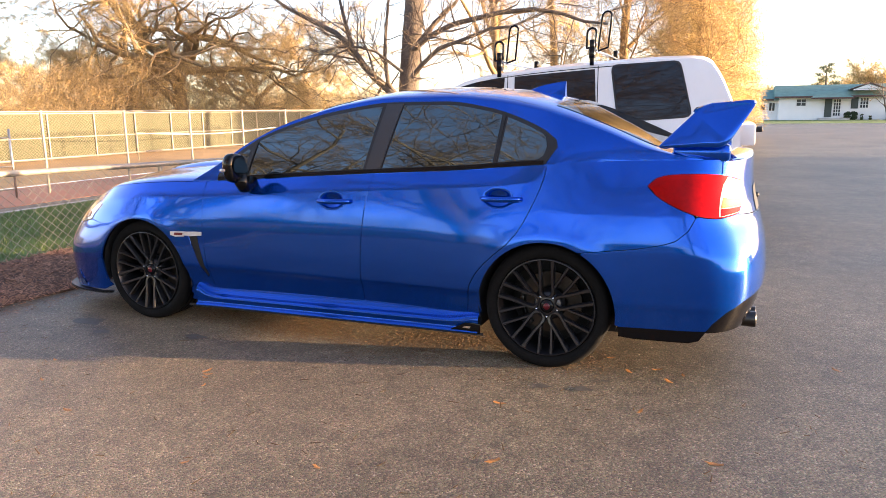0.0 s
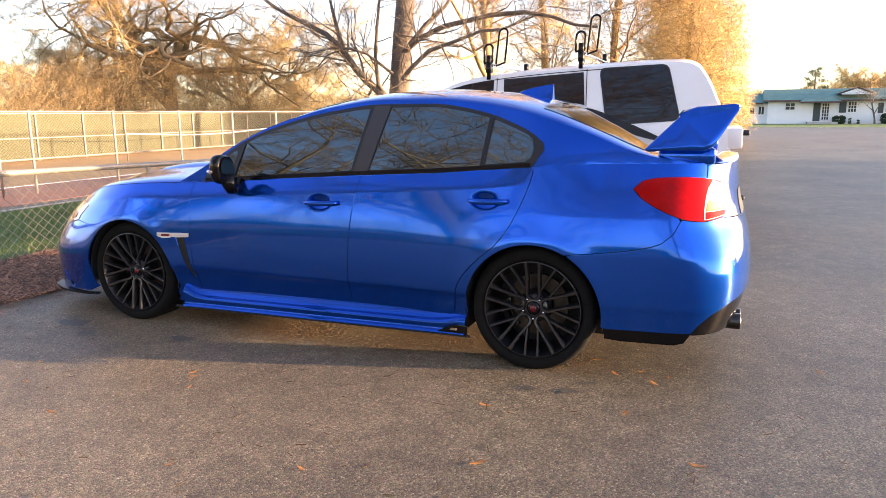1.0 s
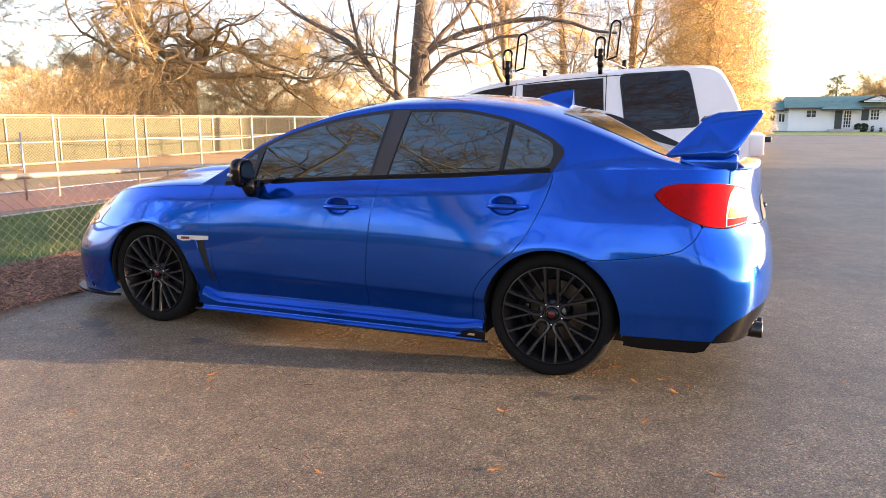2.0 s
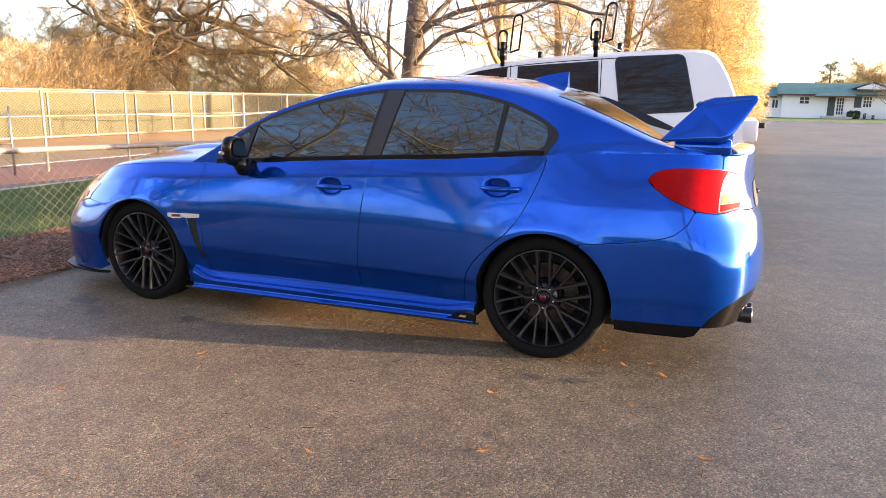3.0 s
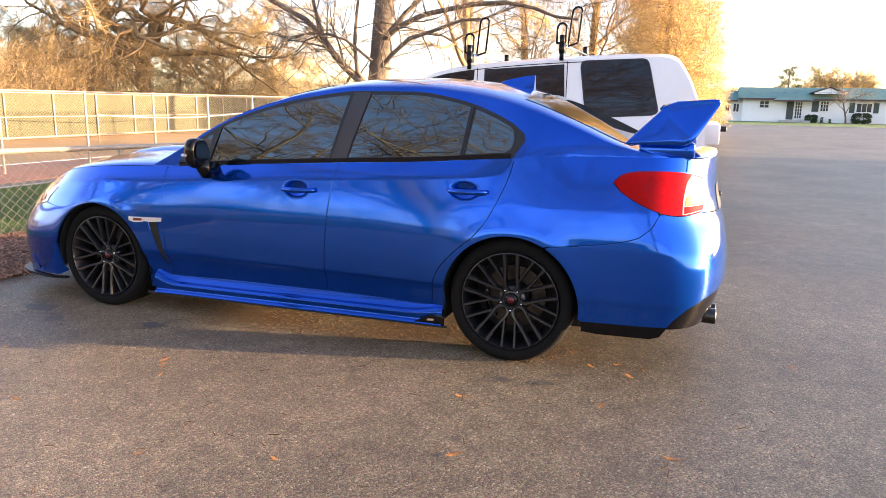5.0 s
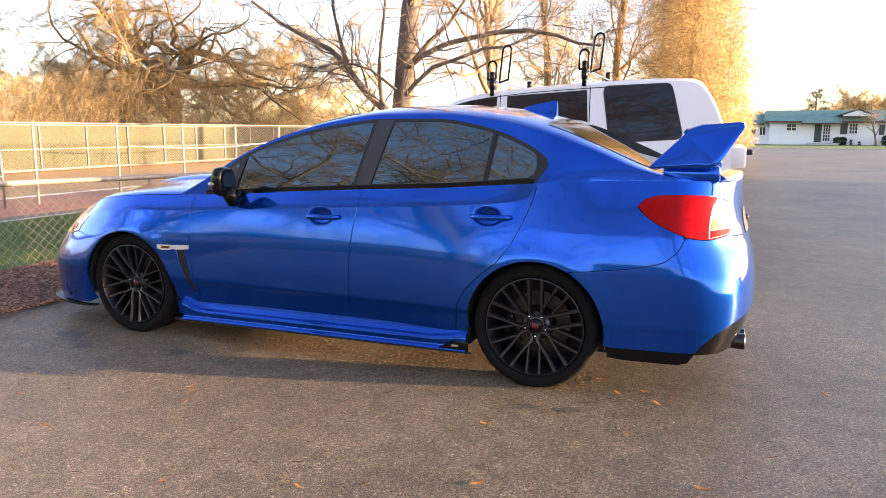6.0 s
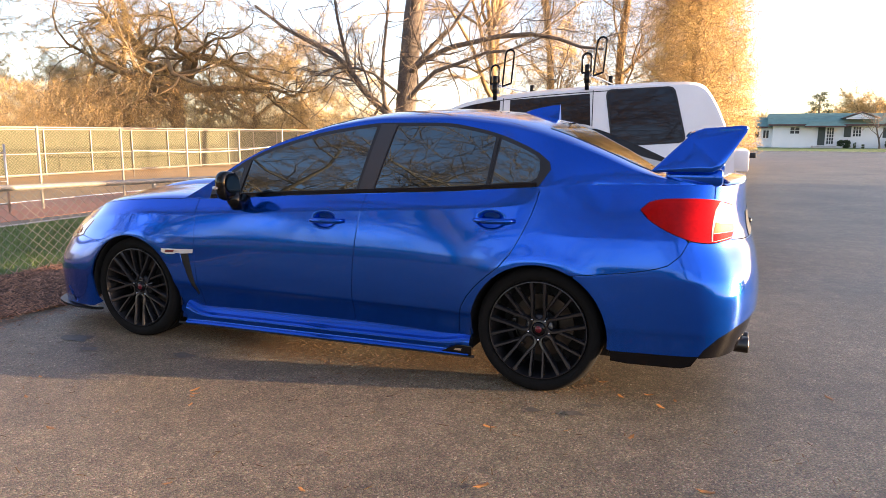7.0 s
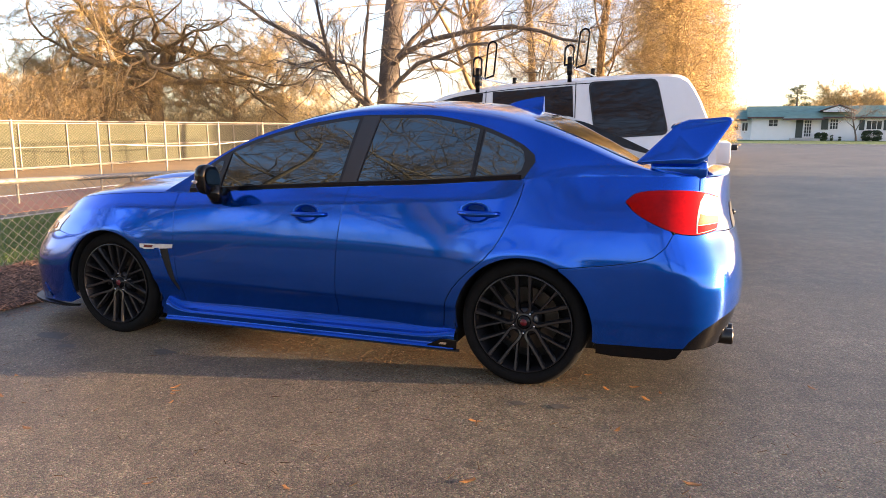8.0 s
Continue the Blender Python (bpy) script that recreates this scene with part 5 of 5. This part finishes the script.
def branch(bm, start, way, length, radius, level, rnd, out, wob, rise, sides, split, reach=99.0):
    """One limb with its side limbs; adds its points to out as places for twigs."""
    steps = 7 if level < 2 else 5
    p, d = Vector(start), Vector(way).normalized()
    pts, rs = [p.copy()], [radius]
    for i in range(steps):
        d = (d + Vector((rnd.gauss(0, wob), rnd.gauss(0, wob), rnd.gauss(0, wob) + rise))).normalized()
        if math.hypot(p.x, p.y) > reach and d.x * p.x + d.y * p.y > 0:
            d = Vector((-d.x * 0.3, -d.y * 0.3, abs(d.z) + 0.3)).normalized()
        p = p + d * length / steps
        pts.append(p.copy())
        rs.append(max(0.006, radius * (1 - 0.78 * (i + 1) / steps)))
    tube(bm, pts, rs, sides[min(level, len(sides) - 1)], cap=False)
    if level >= 1:
        for i in range(1, len(pts)):
            out.append((pts[i - 1], pts[i], level))
    if level < len(split):
        for k in range(split[level]):
            t = rnd.uniform(0.25, 1.0)
            i = min(steps - 1, int(t * steps))
            q = pts[i].lerp(pts[i + 1], t * steps - i if t < 1 else 1)
            ax = (pts[i + 1] - pts[i]).normalized()
            side = Vector((rnd.gauss(0, 1), rnd.gauss(0, 1), rnd.gauss(0, 0.7)))
            side = (side - ax * side.dot(ax)).normalized()
            nd = ax * rnd.uniform(0.35, 0.9) + side * rnd.uniform(0.6, 1.0)
            branch(bm, q, nd, length * rnd.uniform(0.45, 0.72), max(0.008, rs[i] * rnd.uniform(0.45, 0.7)), level + 1, rnd, out, wob, rise, sides, split, reach)


def tree(label, at, height, trunk_r, fork, seed, limbs=6, split=(5, 4), spread=0.8, droop=0.3, twigs=9000, twig_len=(0.3, 0.9), twig_r=0.006,
         bark=None, twig_mat=None, wob=0.16, rise=0.03, limb_len=0.55, group="", made=None, noise_way=0.9, reach=99.0, bent=False, limb_k=1.0, limb_low=0.5, hull=0.0):
    t = thing("tree", label, "tree", at, group=group)
    rnd, rg = random.Random(seed), np.random.RandomState(seed)
    bm, out = bmesh.new(), []
    pts, p = [], Vector((0, 0, -0.1))
    d = Vector((rnd.gauss(0, 0.05), rnd.gauss(0, 0.05), 1))
    n = 8
    for i in range(n + 1):
        pts.append(p.copy())
        d = (d + Vector((rnd.gauss(0, 0.05), rnd.gauss(0, 0.05), 0))).normalized()
        p = p + d * (fork * height) / n
    tube(bm, pts, [trunk_r * (1.35 if i == 0 else 1.12 if i == 1 else 1 - 0.3 * i / n) for i in range(n + 1)], 14, cap=False)
    part("trunk", bm, bark or BARK, t)
    bm = bmesh.new()
    top = pts[-1]
    for k in range(limbs):
        a = 2 * math.pi * (k + rnd.uniform(-0.3, 0.3)) / limbs
        i = n if k < (limbs // 2 + 1) * 2 * limb_low else rnd.randint(int(n * limb_low), n)
        way = Vector((math.cos(a) * spread, math.sin(a) * spread, rnd.uniform(0.5, 1.2)))
        branch(bm, pts[i], way, height * limb_len * rnd.uniform(0.75, 1.1), trunk_r * limb_k * rnd.uniform(0.4, 0.62), 0, rnd, out, wob, rise, (9, 5, 3, 3), split, reach)
    for limb in made or ():
        q = [Vector(v) for v in limb[0]]
        r0 = limb[1]
        rs = [r0 * (1 - 0.65 * i / (len(q) - 1)) for i in range(len(q))]
        tube(bm, q, rs, 9, cap=False)
        for i in range(1, len(q)):
            out.append((q[i - 1], q[i], 1))
            ax = (q[i] - q[i - 1]).normalized()
            for _ in range(2):
                side = Vector((rnd.gauss(0, 1), rnd.gauss(0, 1), rnd.gauss(0, 0.8)))
                branch(bm, q[i - 1].lerp(q[i], rnd.random()), ax * 0.6 + side.normalized() * 0.8, rnd.uniform(0.6, 1.4), rs[i] * 0.4, 1, rnd, out, wob, rise, (9, 5, 4, 3), split)
    part("branchwork", bm, bark or BARK, t)
    wts = np.array([1.0 if s[2] >= 2 else 0.5 for s in out])
    pick = rg.choice(len(out), twigs, p=wts / wts.sum())
    A = np.array([tuple(s[0]) for s in out])[pick]
    B = np.array([tuple(s[1]) for s in out])[pick]
    u = rg.rand(twigs, 1)
    start = A + (B - A) * u
    if hull:                                            # a rounded crown of many small clumps
        m = 2600
        z = rg.rand(m) ** 1.15 * height * 0.93 + 0.6
        r = hull * np.sqrt(np.clip(1 - z / height, 0, 1)) * np.sqrt(rg.rand(m)) * rg.uniform(0.86, 1.06, m)
        a = rg.uniform(0, 2 * math.pi, m)
        clump = np.stack([r * np.cos(a), r * np.sin(a), z], 1)
        start = clump[rg.randint(0, m, twigs)] + rg.normal(0, 0.15, (twigs, 3))
        m = 2600
        a = rg.uniform(0, 2 * math.pi, m)
        arm = np.stack([np.cos(a), np.sin(a), rg.uniform(-0.15, 0.75, m)], 1)
        root = clump[rg.randint(0, m, m)] * np.array([0.85, 0.85, 1.0])
        twig_mesh("fine_branchwork", root, arm, rg.uniform(0.35, 1.1, m), rg.uniform(0.006, 0.014, m), 0.35, BARK_TWIG, t, "thin dark branchlets", rg, True)
    way = (B - A) / (np.linalg.norm(B - A, axis=1)[:, None] + 1e-9) * 0.6 + rg.normal(0, noise_way * 0.6, (twigs, 3)) + np.array([0, 0, -droop * 0.4])
    L = rg.uniform(twig_len[0], twig_len[1], twigs)
    twig_mesh("crown", start, way, L, np.full(twigs, twig_r) * rg.uniform(0.6, 1.3, twigs), droop, twig_mat or TWIG, t, "fine bare twigs", rg, bent)
    return t


def brush(label, centre, size, count, seed, mat, length=(0.5, 1.4), r=0.01):
    """A thicket of upright crossing stems."""
    rg = np.random.RandomState(seed)
    t = thing("thicket", label, "bush", centre)
    st = rg.uniform(-1, 1, (count, 3)) * np.array([size[0], size[1], 0]) + np.array([0, 0, 1]) * (rg.rand(count, 1) ** 1.6) * size[2]
    way = rg.normal(0, 0.55, (count, 3)) + np.array([0, 0, 0.7])
    L, R = rg.uniform(*length, count), np.full(count, r) * rg.uniform(0.6, 1.4, count)
    order = np.argsort(st[:, 1] + rg.normal(0, 0.2 * size[1], count))
    for k in np.array_split(order, 4):
        twig_mesh("clump", st[k], way[k], L[k], R[k], 0.1, mat, t, "tangled bare stems", rg, False)
    return t


# the lone tree in the mulch bed behind the vehicle
O = Vector((-4.87, 9.0, 0))
def rel(*pts):
    return [(x - O.x, y, z) for x, y, z in pts]


tree("bare grey-brown tree with low spreading limbs in the mulch bed", tuple(O), 8.5, 0.215, 0.86, 3, limbs=4, split=(4, 3), twigs=9000, twig_len=(0.15, 0.5), twig_r=0.0026, droop=0.1, spread=0.7, bent=True, twig_mat=BARK_TWIG,
     made=((rel((-4.95, 0, 1.35), (-5.20, -0.05, 1.68), (-5.52, -0.1, 1.95), (-5.76, -0.1, 2.2), (-6.0, -0.12, 2.54), (-6.34, -0.1, 2.82), (-6.83, 0, 3.04), (-7.53, 0.1, 3.37), (-8.4, 0.3, 3.9)), 0.085),
           (rel((-5.98, -0.1, 2.52), (-6.17, 0, 2.96), (-6.34, 0.1, 3.44), (-6.45, 0.1, 4.1)), 0.05),
           (rel((-5.08, 0, 1.55), (-5.25, -0.1, 1.85), (-5.28, -0.15, 2.35), (-5.21, -0.2, 2.86), (-5.1, -0.25, 3.5), (-5.05, -0.3, 4.3)), 0.05),
           (rel((-4.95, -0.1, 2.05), (-5.39, -0.3, 2.42), (-5.75, -0.4, 2.52), (-6.1, -0.5, 2.40), (-6.3, -0.5, 2.2)), 0.03),
           (rel((-4.75, -0.1, 1.95), (-4.5, -0.2, 2.16), (-4.13, -0.3, 2.42), (-3.7, -0.3, 2.54), (-3.17, -0.3, 2.71), (-2.8, -0.2, 2.74), (-2.3, 0, 2.95)), 0.05),
           (rel((-4.75, 0, 2.45), (-4.4, -0.1, 2.66), (-3.92, -0.1, 2.85), (-3.08, 0, 3.01), (-2.47, 0, 3.03), (-1.98, 0, 2.93), (-1.6, 0, 2.78), (-1.2, 0, 2.72)), 0.06),
           (rel((-4.75, 0.1, 2.5), (-4.4, 0.2, 2.93), (-4.05, 0.3, 3.25), (-3.6, 0.4, 3.9)), 0.06)))

# the old oak and its neighbours beyond the court
tree("old oak with gnarled limbs and dense tan twigs", (-23.6, 23.9, 0), 13, 0.36, 0.27, 11, limbs=9, split=(6, 5, 4), spread=1.35, twigs=42000, twig_len=(0.2, 0.75), twig_r=0.0042, droop=0.45, bent=True, noise_way=1.0, twig_mat=TWIG, bark=OAK_BARK, wob=0.36, rise=0.0, limb_len=0.55, limb_k=1.15)
T1 = tree("bare tree with dense golden-tan twigs", (-35, 17, 0), 12, 0.30, 0.25, 21, limbs=8, split=(6, 5, 3), spread=1.0, twigs=64000, twig_len=(0.2, 0.6), twig_r=0.0058, droop=0.5, noise_way=1.1, twig_mat=GOLD_TWIG, bark=BARK, group="woodland trees", limb_k=0.8)
T2 = tree("bare tree with dense golden-tan twigs", (-27, 34, 0), 11, 0.28, 0.22, 22, limbs=8, split=(6, 5, 3), spread=1.1, twigs=64000, twig_len=(0.2, 0.6), twig_r=0.0058, droop=0.5, noise_way=1.1, twig_mat=GOLD_TWIG, bark=BARK, group="woodland trees", limb_k=0.8)
for i, (src, x, y, k, a) in enumerate(((T2, -27.0, 22.6, 0.62, 190), (T2, -33, 27.5, 0.68, 300))):
    copy_thing(src, pose(x, y, 0, 0, 0, a) @ Matrix.Diagonal((k, k, k, 1)))
# golden trees in a row towards the street: the last one dense, the others thin
G1 = tree("tall rounded tree with dense golden buds and twigs", (-0.5, 27, 0), 14, 0.16, 0.8, 31, limbs=30, split=(5, 4), spread=1.9, limb_len=0.22, rise=0.03, twigs=110000, twig_len=(0.08, 0.24), twig_r=0.0075, droop=0.2, twig_mat=GOLD_TWIG, bark=PALE_BARK, group="golden row trees", noise_way=2.2, reach=2.1, limb_low=0.1, limb_k=0.34, hull=2.55)
G2 = tree("tall columnar tree with thin golden twigs", (-3.6, 28.5, 0), 14, 0.20, 0.75, 32, limbs=22, split=(5, 5), spread=0.9, limb_len=0.3, rise=0.05, twigs=26000, twig_len=(0.08, 0.30), twig_r=0.006, droop=0.3, twig_mat=GOLD_TWIG, bark=PALE_BARK, group="golden row trees", noise_way=1.2, reach=2.4, limb_low=0.15, limb_k=0.45, hull=2.3)
for src, x, y, k, a in ((G1, -0.4, 33, 1.1, 80), (G2, -6.9, 29.5, 0.95, 170), (G2, -2.0, 36, 1.1, 260), (G2, -13.5, 42, 0.8, 30)):
    copy_thing(src, pose(x, y, 0, 0, 0, a) @ Matrix.Diagonal((k, k, k, 1)))
tree("slender golden-lit tree behind the vehicle", (-7.0, 21.5, 0), 10, 0.17, 0.5, 41, limbs=7, split=(5, 4), spread=0.55, twigs=11000, twig_len=(0.2, 0.8), twig_r=0.006, droop=0.25, twig_mat=TWIG, bark=PALE_BARK)
# thickets behind the far fence
for i, (x, y, sx, sy, h) in enumerate(((-22, 10, 2.2, 7, 2.9), (-22.5, 24, 2.2, 7, 3.5), (-21, 37, 3, 7, 2.4), (-30, 18, 3, 9, 2.6), (-30, 36, 4, 9, 2.6), (-20, 50, 6, 5, 2.2), (-9, 52, 6, 4, 2.0), (-34, 2, 4, 9, 2.6))):
    brush("brown tangled thicket beyond the court", (x, y, 0), (sx, sy, h), 17000, 50 + i, BROWN_TWIG, (0.2, 0.6), 0.0065)

for i, (x, y, sx, sy, h) in enumerate(((-29, 7.5, 2.5, 5, 3.5), (-26.5, 17, 2, 4, 3.3), (-24, 31, 2, 4, 3.2))):
    brush("tall golden-lit thicket of fine twigs beyond the court", (x, y, 0), (sx, sy, h), 16000, 70 + i, TWIG, (0.2, 0.7), 0.006)

# trees behind the walk, seen mirrored in the paint and the windows
B1 = tree("tall bare park tree across the lot", (-5.8, -12.5, 0), 18, 0.34, 0.24, 61, limbs=7, split=(5, 4, 2), spread=0.95, twigs=18000, twig_len=(0.25, 0.8), twig_r=0.006, droop=0.2, twig_mat=DARK_TWIG, bark=BARK, limb_k=0.9, wob=0.24, bent=True, group="park trees")
for x, y, k, a in ((-12.5, -11.5, 1.0, 90), (-19, -21, 1.1, 200), (8, -24, 1.05, 300), (-25, -17, 1.1, 130), (-11, -24, 1.3, 160)):
    copy_thing(B1, pose(x, y, 0, 0, 0, a) @ Matrix.Diagonal((k, k, k, 1)))

# unseen hedge row to the west, added to throw broken shade across the lot
for i, (x, y) in enumerate(((34, 13.2), (36, 16.6), (34.5, 20.2), (35.5, 23.9))):
    brush("unseen straggling row of bare stems added to shade the lot", (x, y, 0), (1.2, 2.1, 3.6), 4200, 90 + i, BROWN_TWIG, (0.3, 1.1), 0.02)

# ---- the bungalow over the street ----
house = thing("bungalow", "long white single-storey bungalow with green shingle roof", "house", (0, 75, 0))
part("wall", box(4.9, 30, 0, 9, 0, 2.3), STUCCO, house, "white stucco wall", smooth=False)
part("wing_wall", box(-3.5, 4.9, 0.6, 9, 0, 2.1), STUCCO, house, "white stucco wall", smooth=False)


def hip(bm, x0, x1, y0, y1, z0, z1, inset):
    ym = (y0 + y1) / 2
    v = [bm.verts.new(p) for p in ((x0, y0, z0), (x1, y0, z0), (x1, y1, z0), (x0, y1, z0), (x0 + inset, ym, z1), (x1 - inset, ym, z1))]
    for f in ((0, 1, 5, 4), (1, 2, 5), (2, 3, 4, 5), (3, 0, 4), (3, 2, 1, 0)):
        bm.faces.new([v[i] for i in f])
    return bm


part("roof", hip(bmesh.new(), 4.45, 31, -0.6, 9.6, 2.30, 3.5, 0.15), ROOFING, house, "green-grey shingle roof", smooth=False)
part("wing_roof", hip(bmesh.new(), -4.2, 5.2, 0.0, 9.4, 2.08, 3.1, 0.15), ROOFING, house, "green-grey shingle roof", smooth=False)
part("porch_roof", hip(bmesh.new(), 7.6, 11.2, -1.5, 4, 2.14, 2.8, 0.8), ROOFING, house, "green-grey shingle roof", smooth=False)
bm = bmesh.new()
g = [bm.verts.new(p) for p in ((11.0, -0.4, 2.92), (13.9, -0.4, 2.92), (12.45, -0.4, 3.46), (11.0, 4, 2.92), (13.9, 4, 2.92), (12.45, 4, 3.46))]
for f in ((0, 1, 2), (3, 5, 4), (0, 2, 5, 3), (1, 4, 5, 2)):
    bm.faces.new([g[i] for i in f])
gable = part("gable", bm, ROOFING, house, smooth=False)
bm = bmesh.new()
add_box(bm, -1.25, 1.25, -0.41, -0.39, 2.80, 2.92)
g = [bm.verts.new(p) for p in ((-1.1, -0.43, 2.94), (1.1, -0.43, 2.94), (0, -0.43, 3.34))]
bm.faces.new(g)
bmesh.ops.translate(bm, verts=bm.verts, vec=(12.45, 0, 0))
part("gable_panel", bm, STUCCO, gable, "pale gable panel", smooth=False)
for sgn in (-1, 1):
    part("rake_board", tube(bmesh.new(), [(12.45 + sgn * 1.55, -0.45, 2.88), (12.45, -0.45, 3.47)], 0.06, 6), FASCIA, gable, "dark brown rake board")
for x0, x1, y, z in ((4.45, 31, -0.64, 2.18), (-4.2, 4.43, -0.04, 1.96), (7.6, 11.2, -1.54, 2.02)):
    part("fascia", box(x0, x1, y, y + 0.04, z, z + 0.15), FASCIA, house, "dark brown fascia board", smooth=False)


def window(x0, x1, z0, z1, y=0.0, bars=2, rows=1):
    w = part("window", box(x0 - 0.08, x1 + 0.08, y - 0.05, y + 0.02, z0 - 0.08, z1 + 0.08), WHITE_TRIM, house, "white framed window", smooth=False)
    k, h = (x1 - x0) / bars, (z1 - z0) / rows
    for i in range(bars):
        for j in range(rows):
            part("pane", box(x0 + k * i + 0.03, x0 + k * (i + 1) - 0.03, y - 0.06, y, z0 + h * j + 0.02, z0 + h * (j + 1) - 0.02), PANE, w, smooth=False)


window(3.25, 3.7, 1.0, 1.6, y=0.6, bars=1)
window(4.05, 4.6, 0.95, 1.75, y=0.6)
window(6.45, 7.3, 1.4, 2.05, rows=2)
window(11.9, 12.6, 1.15, 2.1, bars=3, rows=3)
window(15.0, 16.3, 1.12, 1.95, bars=3)
window(19.0, 20.4, 1.1, 1.95, bars=2)
for x0, x1, z0, z1 in ((11.15, 11.75, 1.1, 2.15), (14.4, 14.85, 1.05, 2.0), (16.45, 16.9, 1.05, 2.0), (18.4, 18.85, 1.05, 2.0)):
    part("shutter", box(x0, x1, -0.05, 0.0, z0, z1, 0.01), DOOR_GREEN, house, "dark green shutter", smooth=False)
part("door", box(8.93, 9.55, -0.05, 0.02, 0.3, 2.1, 0.01), DOOR_GREEN, house, "dark green front door", smooth=False)
window(9.68, 10.3, 0.42, 2.0, bars=3, rows=5)
part("step", box(8.4, 11.0, -1.2, 0, 0, 0.25, 0.02), CONCRETE, house, "concrete porch step", smooth=False)


def leaf_mound(name, label, at, size, n, seed, mat, category="bush", leaf=0.09):
    rg = np.random.RandomState(seed)
    t = thing(name, label, category, at)
    p = rg.normal(0, 1, (n, 3))
    p /= np.linalg.norm(p, axis=1)[:, None]
    p = np.sign(p) * np.abs(p) ** 0.6 * np.array(size) * rg.uniform(0.75, 1.0, (n, 1)) + np.array([0, 0, size[2]])
    q = rg.normal(0, 1, (n, 2, 3))
    q /= np.linalg.norm(q, axis=2)[:, :, None]
    s = leaf * rg.uniform(0.6, 1.4, (n, 1))
    V = np.stack([p - q[:, 0] * s, p + q[:, 1] * s * 0.6, p + q[:, 0] * s, p - q[:, 1] * s * 0.6], 1).reshape(-1, 3)
    ob = cloud("leaves", [tuple(v) for v in V], [(4 * i, 4 * i + 1, 4 * i + 2, 4 * i + 3) for i in range(n)], mat, t)
    ob["kind"] = "stuff"
    return t


# evergreen belt across the lot behind the walk, mirrored in the doors
for i in range(12):
    leaf_mound("evergreen_bush", "tall dark evergreen bush across the lot", (-62 + 11 * i, -62 - 4 * math.sin(i * 2.1), 0), (6.4, 2.4, 1.1 + 0.4 * math.sin(i * 1.7)), 1800, 200 + i, HEDGE, leaf=0.34)
leaf_mound("hedge", "clipped dark green hedge by the bungalow", (11.1, 74.2, 0.05), (0.55, 0.4, 0.38), 1500, 71, HEDGE, "hedge")
leaf_mound("hedge", "clipped dark green hedge by the bungalow", (15.4, 74.2, 0.05), (0.85, 0.5, 0.5), 1500, 72, HEDGE, "hedge")
leaf_mound("shrub", "small green shrub by the bungalow", (12.05, 74.3, 0.05), (0.10, 0.1, 0.27), 90, 73, PINE)
leaf_mound("shrub", "small green shrub by the bungalow", (12.75, 74.3, 0.05), (0.10, 0.1, 0.18), 70, 74, PINE)
tree("thin bare street tree by the bungalow", (13.95, 73.2, 0), 4.6, 0.085, 0.45, 81, limbs=6, split=(4, 3), spread=0.9, twigs=500, twig_len=(0.3, 0.7), twig_r=0.008, droop=0.1, twig_mat=BROWN_TWIG)
# distant trees over the roof line
D1 = tree("distant bare tree behind the bungalow", (17.5, 100, 0), 7.6, 0.25, 0.3, 82, limbs=7, split=(5, 4), spread=0.9, twigs=6000, twig_len=(0.5, 1.4), twig_r=0.02, droop=0.2, twig_mat=TWIG, bark=PALE_BARK, group="distant trees")
for x, y, k, a in ((6, 110, 0.62, 40), (14.5, 118, 0.85, 120), (21, 112, 1.0, 220), (27, 100, 1.0, 20), (2.2, 105, 0.5, 70)):
    copy_thing(D1, pose(x, y, 0, 0, 0, a) @ Matrix.Diagonal((k, k, k, 1)))
pine = thing("pine_tree", "distant thin-crowned pine behind the bungalow", "tree", (11.9, 105, -1.6))
part("trunk", tube(bmesh.new(), [(0, 0, 0), (0.1, 0, 4), (0, 0, 8.2)], [0.28, 0.2, 0.06], 8), BARK, pine)
rg = np.random.RandomState(5)
n = 1700
lev = rg.rand(n)
clump = rg.randint(0, 14, n)
ca = np.array([(math.cos(i * 2.4) * (1.8 - 0.10 * i), math.sin(i * 2.4) * (1.8 - 0.10 * i), 4.4 + 0.30 * i) for i in range(14)])
twig_mesh("needles", ca[clump] + rg.normal(0, 1, (n, 3)) * np.array([0.36, 0.36, 0.16]), rg.normal(0, 1, (n, 3)) + np.array([0, 0, 0.5]), rg.uniform(0.2, 0.5, n), np.full(n, 0.03), 0.1, PINE, pine, "green needle clumps", rg)
